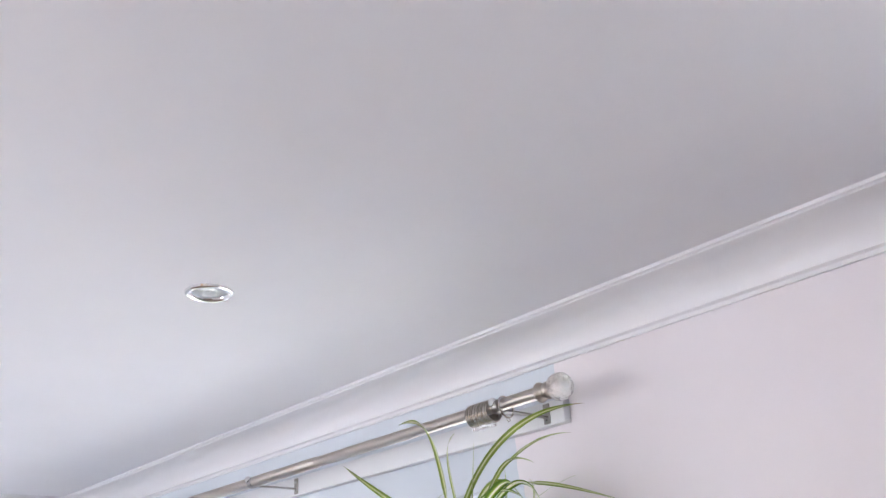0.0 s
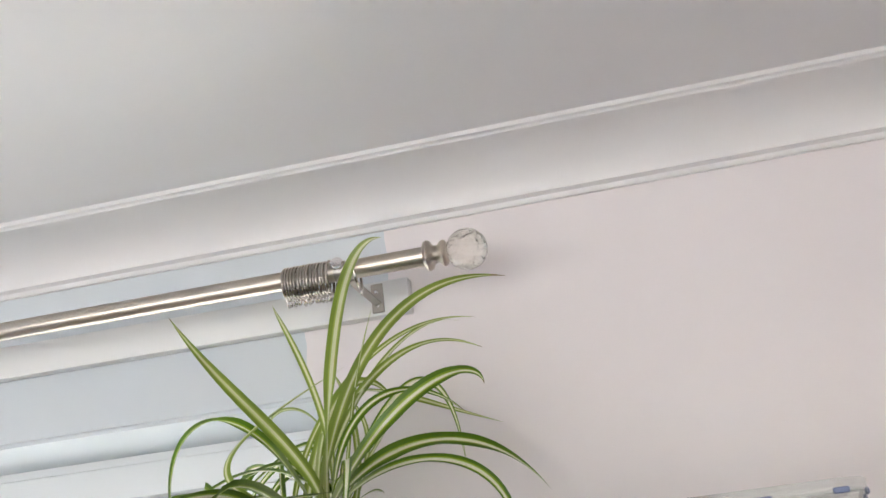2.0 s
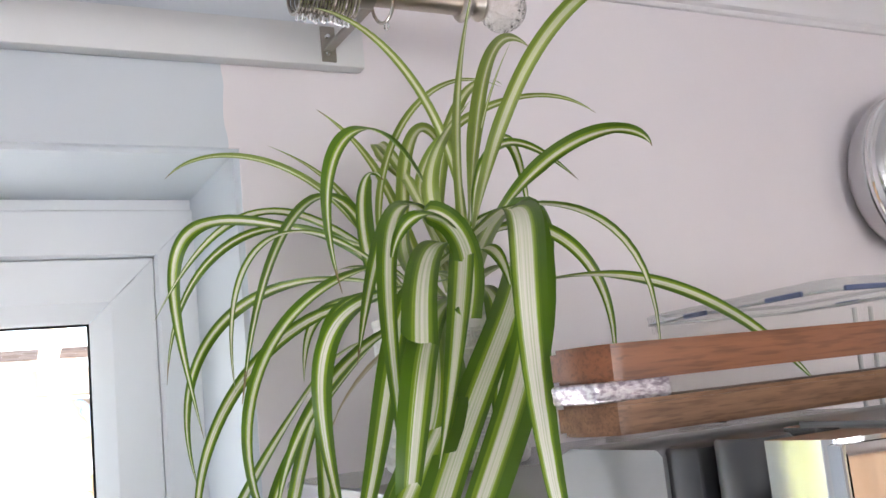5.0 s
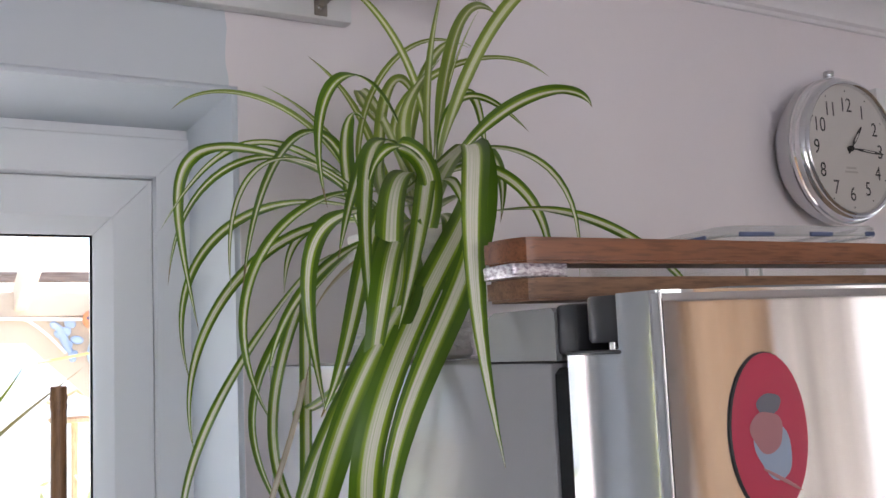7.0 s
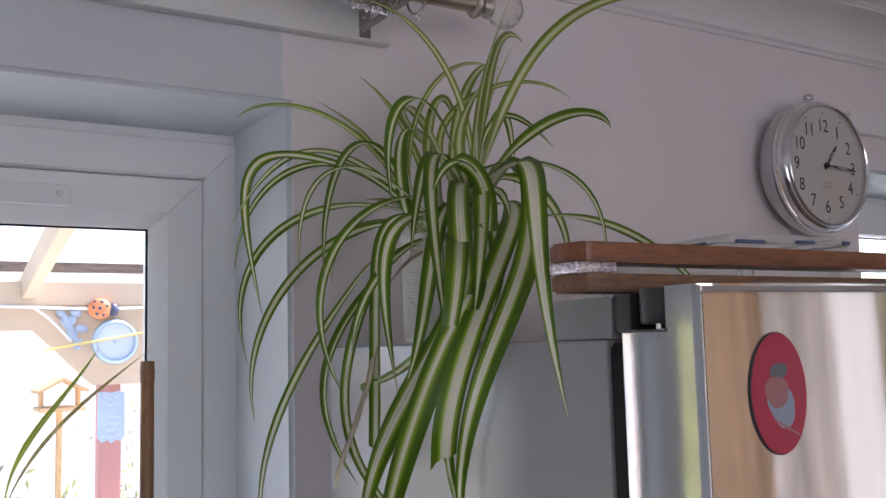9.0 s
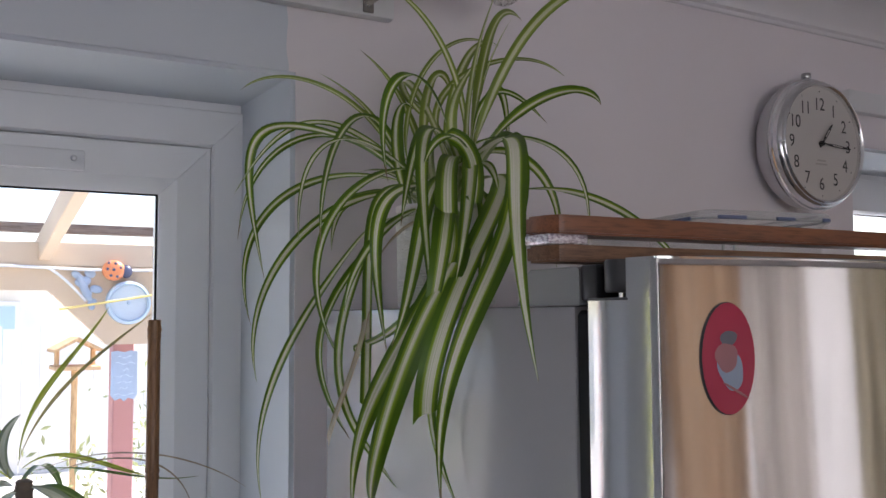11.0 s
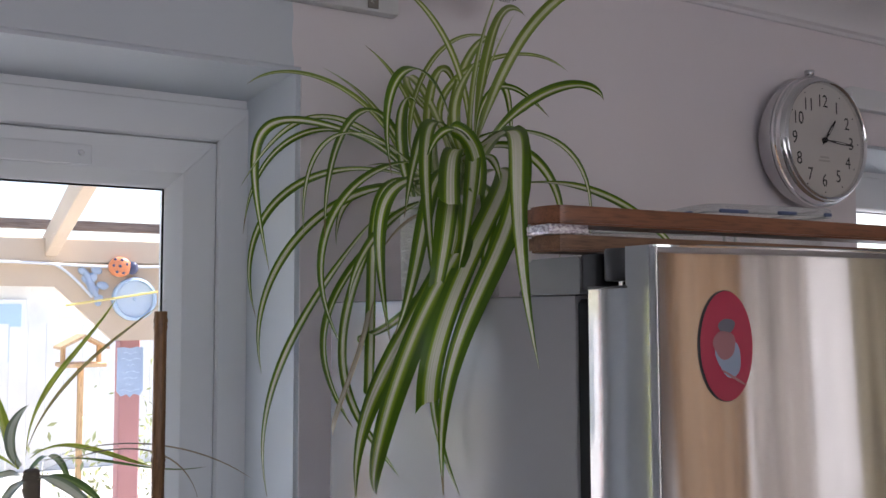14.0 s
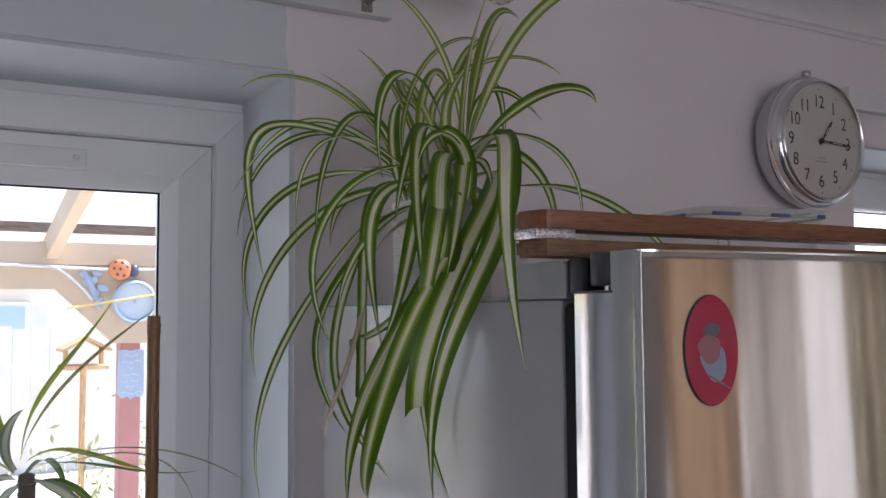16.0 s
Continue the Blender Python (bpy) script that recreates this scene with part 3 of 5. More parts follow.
def slate_sign(x, y, z):
    """A small board on the post, with a shaped foot and rows of faded writing."""
    top = thing("garden_sign", x, y, z, "small pale blue board with faded white writing on the post", "sign")
    w, h = 0.050, 0.100
    outline = [(x - w, z + h), (x - w * 1.02, z - h * 0.75), (x - w * 0.7, z - h * 0.95), (x - w * 0.25, z - h * 0.86), (x, z - h), (x + w * 0.3, z - h * 0.86), (x + w * 0.75, z - h * 0.93),
               (x + w * 1.03, z - h * 0.72), (x + w, z + h), (x + w * 0.5, z + h * 1.04), (x, z + h * 0.97), (x - w * 0.55, z + h * 1.03)]
    board = part("board", prism(outline, y - 0.012, y, "Y"), M["blue_plastic"], top, "", 0)
    for k in range(7):
        zz, half = z + h * (0.78 - 0.25 * k), w * (0.55 + 0.25 * math.sin(k * 2.3))
        bar = tube([(x - half + 2 * half * s + 0.004 * math.sin(k), y - 0.0125, zz + 0.004 * math.sin(9 * s + k)) for s in np.linspace(0, 1, 14)], lambda s: 0.0016 + 0.0009 * math.sin(17 * s + k), 6)
        part("print_bar", bar, M["pale_dial"], board, "faded white writing")


M["blue_plastic"] = paint("weathered_blue", (0.44, 0.54, 0.68), 0.6, 0.2, 120, 0.2)
blue_ornament(0.125, YV + 0.02, 1.79)
slate_sign(0.292, YV + 0.055, 1.43)


def bird_table(x, y):
    """A feeding table with a pitched orange roof on a thin post."""
    top = thing("bird_table", x, y, -0.14, "wooden bird table with an orange roof on a thin post", "bird table")
    part("post", box(x - 0.02, x + 0.02, y - 0.02, y + 0.02, -0.14, 1.30, 0.004, 1), M["shed_orange"], top)
    part("tray", box(x - 0.15, x + 0.15, y - 0.15, y + 0.15, 1.30, 1.33, 0.005, 1), M["shed_orange"], top)
    for sx in (-1, 1):
        part("upright", box(x + sx * 0.12 - 0.015, x + sx * 0.12 + 0.015, y - 0.02, y + 0.02, 1.33, 1.45, 0.003, 1), M["shed_orange"], top)
        slope = prism([(x, 1.53), (x + sx * 0.16, 1.445), (x + sx * 0.16, 1.425), (x, 1.51)], y - 0.18, y + 0.18, "Y")
        part("roof", slope, M["shed_orange"], top)


def garden_shed():
    shed = thing("garden_shed", -0.9, 7.4, -0.14, "orange timber garden shed with a white window and low roof", "shed")
    part("wall", box(-2.4, -0.25, 7.4, 9.0, -0.14, 1.16, 0.01, 1), M["shed_orange"], shed)
    part("roof", prism([(-2.6, 1.16), (-0.05, 1.16), (-0.15, 1.22), (-1.3, 1.34), (-2.5, 1.22)], 7.15, 9.2), M["pale_fence"], shed)
    frame_1 = part("window", box(-1.35, -0.65, 7.36, 7.41, 0.72, 1.25, 0.01, 1), M["upvc"], shed)
    part("pane", box(-1.30, -0.70, 7.35, 7.362, 0.77, 1.20), M["pale_blue"], frame_1)


def leafy_stuff(name, lab, cat, spots, count, spread, size, mat, seed):
    """A loose mass of small leaves round some spots."""
    rnd = random.Random(seed)
    bm = bmesh.new()
    for cx, cy, cz in spots:
        for _ in range(count):
            c = Vector((cx + rnd.gauss(0, spread[0]), cy + rnd.gauss(0, spread[1]), max(-0.1, cz + rnd.gauss(0, spread[2]))))
            m = Matrix.Translation(c) @ Euler((rnd.uniform(0, 6.3), rnd.uniform(0, 6.3), rnd.uniform(0, 6.3))).to_matrix().to_4x4()
            z = size * rnd.uniform(0.6, 1.4)
            bm.faces.new([bm.verts.new(m @ Vector(q)) for q in ((-z, 0, 0), (0, -0.35 * z, 0.1 * z), (z, 0, 0), (0, 0.35 * z, 0.1 * z))])
    return tagged(part(name, bm, mat, None, "", 0), lab, cat, kind="stuff")


M["tile_pink"] = paint("pink_roof_tile", (0.62, 0.46, 0.40), 0.8, 0.15, 12, 0.3)
M["hedge_leaf"] = paint("hedge_leaf", (0.40, 0.41, 0.18), 0.6, 0.35, 8, 0.1)
garden_shed()
bird_table(0.60, 5.6)
house = thing("neighbour_house", -2.5, 14.0, -0.14, "pale rendered house beyond the garden with blue-grey windows", "house")
part("wall", box(-7.0, 1.6, 14.0, 20.0, -0.14, 2.15, 0.01, 1), M["pale_fence"], house)
part("roof", prism([(-7.4, 2.15), (2.0, 2.15), (1.2, 2.75), (-6.6, 2.75)], 13.6, 20.4), M["tile_pink"], house, "pinkish tiled roof")
for wx in (-3.6, -1.6, 0.15):
    opening = part("window", box(wx, wx + 1.0, 13.94, 14.01, 0.9, 1.9, 0.01, 1), M["upvc"], house)
    part("pane", box(wx + 0.07, wx + 0.93, 13.93, 13.945, 0.97, 1.83), M["pale_blue"], opening)
leafy_stuff("shrubs", "sunlit green shrubs in the garden border", "shrub", [(0.75, 5.0, 0.55), (0.45, 5.2, 0.35), (-0.35, 5.6, 0.45), (1.2, 5.4, 0.7)], 200, (0.16, 0.14, 0.26), 0.03, M["hedge_leaf"], 5)
# the hedge is unseen, added to give the fridge door's side its yellow-green reflection
leafy_stuff("hedge", "unseen yellow-green hedge added for the cream strip mirrored in the fridge door's side", "hedge", [(-5.2, -0.2 + 0.45 * k, 0.4 + 0.65 * j) for k in range(8) for j in range(3)], 470, (0.16, 0.22, 0.28), 0.06, M["hedge_leaf"], 6)
fence = bmesh.new()
for k in range(70):
    fx = -7 + k * 0.2
    box(fx, fx + 0.19, 10.5, 10.53, -0.14, 1.55 + 0.02 * math.sin(k * 2.1), into=fence)
tagged(part("garden_fence", fence, M["pale_fence"], None, "", 0), "pale boarded garden fence in bright sun", "fence", kind="structure")


# ---- curtain pole ----
ROD_Y, ROD_Z, ROD_R = -0.175, 2.212, 0.0142


def curtain_pole():
    pole = thing("curtain_pole", -0.9, ROD_Y, ROD_Z, "satin nickel curtain pole with a crackled glass ball end", "curtain pole")
    part("tube", lathe([(0, -1.0), (ROD_R, -1.0), (ROD_R, 1.15), (0, 1.15)], 40, "X", (-0.875, ROD_Y, ROD_Z)), M["nickel"], pole)
    part("outer_tube", lathe([(ROD_R + 0.0002, -0.6), (ROD_R + 0.0014, -0.598), (ROD_R + 0.0014, 0.598), (ROD_R + 0.0002, 0.6)], 40, "X", (-1.175, ROD_Y, ROD_Z)), M["nickel"], pole)
    collar = [(0.0, 0.268), (0.0160, 0.268), (0.0205, 0.270), (0.0225, 0.274), (0.0205, 0.279), (0.0150, 0.282), (0.0128, 0.286),
              (0.0135, 0.290), (0.0180, 0.294), (0.0195, 0.297), (0.0180, 0.301), (0.0120, 0.304), (0.0, 0.305)]
    part("collar", lathe(collar, 40, "X", (0, ROD_Y, ROD_Z)), M["nickel"], pole)
    ball = bmesh.new()
    bmesh.ops.create_uvsphere(ball, u_segments=48, v_segments=32, radius=0.0300)
    ball.transform(Matrix.Translation((0.331, ROD_Y, ROD_Z)))
    part("ball_finial", ball, M["crackle"], pole, "crackled clear glass ball")
    far = bmesh.new()
    bmesh.ops.create_uvsphere(far, u_segments=32, v_segments=20, radius=0.030)
    far.transform(Matrix.Translation((-1.90, ROD_Y, ROD_Z)))
    part("ball_finial", far, M["crackle"], pole, "crackled clear glass ball")
    for bx in (0.143, -0.92):
        bracket = part("bracket", bracket_mesh(bx), M["bracket_metal"], pole, "steel bracket screwed to the batten")
        part("clamp_screw", lathe([(0, 0.020), (0.0085, 0.020), (0.0100, 0.017), (0.0100, 0.013), (0.005, 0.011), (0.005, 0.0)], 24, "-Y", (bx, ROD_Y - 0.002, ROD_Z + 0.006)), M["chrome"], bracket, "bright round clamp screw")
        for sz in (2.196, 2.218):
            part("screw", lathe([(0, 0.003), (0.0025, 0.003), (0.0042, 0.0)], 14, "-Y", (bx + 0.010, -0.029, sz)), M["chrome"], bracket)


def bracket_mesh(bx):
    bm = box(bx + 0.001, bx + 0.021, -0.029, -0.0255, 2.184, 2.232, 0.001, 1)
    merge(bm, box(bx + 0.003, bx + 0.017, ROD_Y + 0.010, -0.027, 2.198, 2.202, 0.0008, 1))
    arc = []
    for k in range(17):
        a = radians(-125 + 250 * k / 16)
        arc.append((ROD_Y + 0.0178 * math.sin(a), ROD_Z - 0.0178 * math.cos(a)))
    inner = [(ROD_Y + (y - ROD_Y) * 0.87, ROD_Z + (z - ROD_Z) * 0.87) for y, z in reversed(arc)]
    merge(bm, prism(arc + inner, bx - 0.007, bx + 0.011, "X"))
    return bm


def curtain_ring():
    """A metal ring hung on the pole, with an eyelet below."""
    top = thing("curtain_ring", 0, 0, 0, "satin nickel curtain ring with an eyelet", "curtain ring", "rings on the curtain pole")
    R, w = 0.0245, 0.0021
    hang = -(R - w - ROD_R) + 0.0004
    ring = tube([(0, R * math.sin(a), hang + R * math.cos(a)) for a in np.linspace(0, 2 * math.pi, 40, endpoint=False)], w, 8, True)
    part("ring", ring, M["ring_metal"], top)
    eye = tube([(0.0, 0.0045 * math.sin(a), hang - R - 0.0052 + 0.0045 * math.cos(a)) for a in np.linspace(0, 2 * math.pi, 16, endpoint=False)], 0.0012, 6, True)
    part("eyelet", eye, M["chrome"], top, "bright eyelet")
    return top


def curtain_rings():
    first = curtain_ring()
    first.matrix_world = Matrix.Translation((0.061, ROD_Y, ROD_Z))
    rnd = random.Random(3)
    xs = [0.0655 + 0.0047 * k for k in range(13)] + [0.1285]
    for k, x in enumerate(xs):
        copy_thing(first, Matrix.Translation((x, ROD_Y, ROD_Z)) @ Euler((radians(rnd.uniform(-9, 9)), radians(rnd.uniform(-1.5, 1.5)), radians(rnd.uniform(-2, 2)))).to_matrix().to_4x4())
    lone = copy_thing(first, Matrix.Translation((0.1660, ROD_Y, ROD_Z)) @ Euler((radians(3), radians(-7), radians(5))).to_matrix().to_4x4())
    tagged(lone, "single satin nickel curtain ring past the bracket")


def crackle():
    m = material("crackled_glass", (0.95, 0.92, 0.84), 0.10, Transmission_Weight=0.95, IOR=1.42)
    n, l, b = nodes_of(m)
    v = n.new("ShaderNodeTexVoronoi")
    v.feature = "DISTANCE_TO_EDGE"
    v.inputs["Scale"].default_value = 160
    l.new(coords(m), v.inputs["Vector"])
    edge = ramp(m, v.outputs["Distance"], (0.0, (0, 0, 0)), (0.10, (1, 1, 1)))
    l.new(ramp(m, v.outputs["Distance"], (0.0, (0.86, 0.81, 0.70)), (0.07, (0.985, 0.97, 0.93))), b.inputs["Base Color"])
    bump(m, edge, 0.42, 0.0010)
    return m


M["crackle"] = crackle()
M["bracket_metal"] = brushed("bracket_steel", (0.36, 0.34, 0.31), 0.32, 1.0, "X", 0.1)
curtain_pole()
curtain_rings()


# ---- wall clock ----
def text_part(body, size, x, y, z, mat, parent, name="numeral", squash=1.0):
    """Letters in the built-in font, centred at a place on a wall that faces -y."""
    curve = bpy.data.curves.new(name, "FONT")
    curve.body, curve.size, curve.align_x, curve.align_y = body, size, "CENTER", "CENTER"
    curve.extrude, curve.offset = 0.0002, -size * 0.002
    tmp = bpy.data.objects.new("tmp", curve)
    scene.collection.objects.link(tmp)
    mesh = bpy.data.meshes.new_from_object(tmp.evaluated_get(bpy.context.evaluated_depsgraph_get()))
    bpy.data.objects.remove(tmp)
    bpy.data.curves.remove(curve)
    bm = bmesh.new()
    bm.from_mesh(mesh)
    bpy.data.meshes.remove(mesh)
    bm.transform(Matrix.Translation((x, y, z)) @ pose(0, 0, 0, 90, 0, 0) @ Matrix.Diagonal((squash, 1, 1, 1)))
    return part(name, bm, mat, parent, "", 0)


def wall_clock(cx, cz, r):
    clock = thing("wall_clock", cx, 0, cz, "round chrome wall clock with a white dial and black numerals", "clock")
    at = (cx, 0, cz)
    case = [(0, 0.001), (r * 0.70, 0.001), (r * 0.78, 0.004), (r * 0.86, 0.012), (r * 0.93, 0.026), (r * 0.972, 0.038), (r * 0.995, 0.050), (r * 1.00, 0.060), (r * 0.985, 0.064)]
    part("case", lathe(case, 96, "-Y", at), M["case"], clock, "grey metal case")
    bezel = [(r * 0.985, 0.0645), (r * 1.005, 0.067), (r * 1.008, 0.070), (r * 1.000, 0.073), (r * 0.978, 0.0745), (r * 0.972, 0.0765), (r * 0.968, 0.082), (r * 0.955, 0.088), (r * 0.930, 0.0925), (r * 0.922, 0.0930), (r * 0.916, 0.097),
             (r * 0.895, 0.0995), (r * 0.875, 0.098), (r * 0.862, 0.094), (r * 0.858, 0.086)]
    part("bezel", lathe(bezel, 96, "-Y", at), M["chrome"], clock, "polished chrome bezel")
    part("dial", lathe([(0, 0.0855), (r * 0.862, 0.0855)], 96, "-Y", at), M["dial"], clock, "white dial")
    yf = -0.0860
    for h in range(1, 13):
        a = radians(30 * h)
        text_part(str(h), 0.0400, cx - 0.001 + 0.0940 * math.sin(a), yf, cz - 0.002 + 0.0890 * math.cos(a), M["ink"], clock, "numeral", 0.90)
        d = 0.1165
        part("dot", lathe([(0, 0.0005), (0.0016, 0.0004), (0.0017, 0)], 10, "-Y", (cx + d * math.sin(a), yf, cz + d * math.cos(a))), M["ink"], clock)
    for k, w in ((0, 0.030), (1, 0.038)):
        part("print_bar", box(cx - w / 2, cx + w / 2, yf - 0.0003, yf, cz - 0.040 - 0.008 * k, cz - 0.036 - 0.008 * k), M["faint_ink"], clock, "faint grey print")
    for name, ang, ln, w, lift in (("hour_hand", 38, 0.058, 0.0032, 0.004), ("minute_hand", 94, 0.094, 0.0028, 0.006)):
        outline = [(-w * 0.5, -0.012), (w * 0.5, -0.012), (w * 0.5, ln * 0.18), (w, ln * 0.30), (w, ln * 0.72), (w * 0.35, ln), (-w * 0.35, ln), (-w, ln * 0.72), (-w, ln * 0.30), (-w * 0.5, ln * 0.18)]
        bm = prism(outline, -0.0012, 0)
        swing = Matrix.Translation((cx, -0.0855 - lift, cz)) @ pose(0, 0, 0, 0, ang, 0)
        bm.transform(swing)
        pointer = part(name, bm, M["ink"], clock)
        slit = prism([(-w * 0.42, ln * 0.34), (w * 0.42, ln * 0.34), (w * 0.42, ln * 0.70), (-w * 0.42, ln * 0.70)], -0.0015, -0.0012)
        slit.transform(swing)
        part("inlay", slit, M["dial"], pointer, "pale inlay")
    part("hub", lathe([(0, 0.009), (0.0045, 0.0085), (0.006, 0.006), (0.006, 0.0)], 24, "-Y", (cx, -0.0855, cz)), M["ink"], clock)
    part("crown_stem", lathe([(0, 0), (0.006, 0), (0.006, 0.008), (0, 0.008)], 20, "Z", (cx + 0.001, -0.052, cz + r * 1.010)), M["chrome"], clock)
    part("crown", lathe([(0, 0.005), (0.0098, 0.005), (0.0105, 0.006), (0.0105, 0.0150), (0.0098, 0.0160), (0, 0.0162)], 32, "Z", (cx + 0.001, -0.052, cz + r * 1.010)), M["case"], clock, "chrome winding crown")
    part("cover_glass", lathe([(0, 0.0955), (r * 0.5, 0.0950), (r * 0.868, 0.0925)], 64, "-Y", at), M["thin_glass"], clock, "clear clock glass").visible_shadow = False


def thin_glass(name, tint, gloss, rough):
    """A thin clear sheet: light goes straight on, with a mirror's glint."""
    m = bpy.data.materials.new(name)
    m.use_nodes = True
    n, l = m.node_tree.nodes, m.node_tree.links
    n.remove(n["Principled BSDF"])
    tr, gl, mx, fr, ad = n.new("ShaderNodeBsdfTransparent"), n.new("ShaderNodeBsdfGlossy"), n.new("ShaderNodeMixShader"), n.new("ShaderNodeFresnel"), n.new("ShaderNodeMath")
    tr.inputs["Color"].default_value = (*tint, 1)
    gl.inputs["Roughness"].default_value = rough
    fr.inputs["IOR"].default_value = 1.45
    ad.operation = "MULTIPLY"
    ad.inputs[1].default_value = gloss
    l.new(fr.outputs[0], ad.inputs[0])
    l.new(ad.outputs[0], mx.inputs[0])
    l.new(tr.outputs[0], mx.inputs[1])
    l.new(gl.outputs[0], mx.inputs[2])
    l.new(mx.outputs[0], n["Material Output"].inputs["Surface"])
    return m


M["thin_glass"] = thin_glass("clock_glass", (0.97, 0.97, 0.97), 1.0, 0.02)
wall_clock(1.237, 2.045, 0.1475)


# ---- fridge ----
FR = 0.70


def door_front(x):
    """How far the bowed door stands out."""
    s = (x - FR / 2) / (FR / 2 + 0.004)
    return -0.8655 - 0.035 * (1 - s * s)


def side_bow(y):
    """How far the door's side stands off the cabinet's side: it rolls off at the back and falls away towards the front."""
    v = -0.786 - y
    return -0.0030 - 0.006 * v + 0.98 * v * v + 1.9 * max(0.0, 0.027 - v) ** 2


def fridge():
    f = thing("fridge", FR / 2, -0.5, 0, "tall freestanding fridge with grey sides and a bowed stainless steel door", "fridge")
    part("cabinet", box(0.0, FR, -0.765, -0.206, 0.03, 1.680, 0.004, 2), M["grey_panel"], f, "grey painted metal cabinet")
    cap = prism([(-0.772, 1.6805), (-0.772, 1.712), (-0.768, 1.715), (-0.700, 1.715), (-0.692, 1.712), (-0.676, 1.6805)], 0.0, FR, "X")
    part("top_housing", cap, M["housing"], f, "dark grey hinge housing along the top")
    part("door_seal", box(0.0012, FR - 0.0012, -0.7865, -0.764, 0.74, 1.676, 0.004, 1), M["gasket"], f, "black rubber door seal")
    part("hinge_block", box(0.002, 0.075, -0.7925, -0.770, 1.684, 1.7165, 0.003, 2), M["dark_plastic"], f, "black plastic hinge block")
    part("hinge_barrel", lathe([(0, 1.691), (0.0145, 1.691), (0.0160, 1.693), (0.0160, 1.718), (0.0148, 1.7195), (0, 1.7195)], 32, "Z", (0.0175, -0.8105, 0)), M["grey_plastic"], f, "grey plastic hinge barrel")
    part("hinge_pin", lathe([(0, 1.680), (0.0035, 1.680), (0.0035, 1.692), (0, 1.692)], 16, "Z", (0.0165, -0.8105, 0)), M["chrome"], f, "steel hinge pin")
    xs = [FR * k / 24 for k in range(25)]
    front = [(x, door_front(x) + 0.002) for x in xs]
    side = [(side_bow(v), v) for v in np.linspace(-0.786, -0.863, 23)]
    lower = side + [(0.0045, -0.8652)] + front[1:-1] + [(FR, -0.8650), (FR + 0.003, -0.861), (FR + 0.003, -0.786), (0.02, -0.786)]
    body = prism(lower, 0.745, 1.684, "Z")
    upper = [q for q in side if q[1] < -0.834] + [(0.0045, -0.8652)] + front[1:-1] + [(FR, -0.8650), (FR + 0.003, -0.861), (FR + 0.003, -0.795), (0.052, -0.795), (0.048, -0.799), (0.048, -0.829), (0.041, -0.836)]
    merge(body, prism(upper, 1.684, 1.7195, "Z"))
    fridge_door = part("door", body, M["steel_edge"], f, "steel fridge door, closed")
    part("notch_tray", box(-0.0035, 0.047, -0.8355, -0.7860, 1.6842, 1.6865, 0.0008, 1), M["grey_plastic"], fridge_door, "dark grey notch trim")
    sheet = bmesh.new()
    grain = sheet.loops.layers.uv.new("UVMap")
    rows = []
    for x in [0.0045 + (FR - 0.009) * k / 48 for k in range(49)]:
        rows.append([sheet.verts.new((x, door_front(x) - d, z)) for z, d in ((0.75, 0.0), (0.753, 0.0016), (0.756, 0.0016), (1.7115, 0.0016), (1.7140, 0.0015), (1.7175, 0.0))])
    for a, c in zip(rows, rows[1:]):
        for k in range(5):
            face = sheet.faces.new((a[k], c[k], c[k + 1], a[k + 1]))
            for corner in face.loops:
                corner[grain].uv = (corner.vert.co.x, corner.vert.co.z)
    part("front_sheet", sheet, M["steel"], fridge_door, "brushed stainless steel front")
    for x in (0.0022, FR - 0.0052):
        part("edge_trim", box(x, x + 0.0030, door_front(x + 0.002) - 0.0012, door_front(x + 0.002) + 0.006, 0.75, 1.718, 0.0006, 1), M["steel_edge"], fridge_door, "thin polished edge trim")
    part("top_cap", prism([(0.06, -0.797), (FR - 0.01, -0.797)] + [(x, door_front(x) + 0.010) for x in reversed(xs[2:-1])], 1.7195, 1.7212, "Z"), M["housing"], fridge_door, "dark grey top cap")
    part("freezer_door", prism(lower, 0.06, 0.735, "Z"), M["steel"], f, "steel freezer door, closed")
    part("plinth", box(0.03, FR - 0.03, -0.76, -0.25, 0.0, 0.06, 0.003, 1), M["dark_plastic"], f, "black plinth")


fridge()


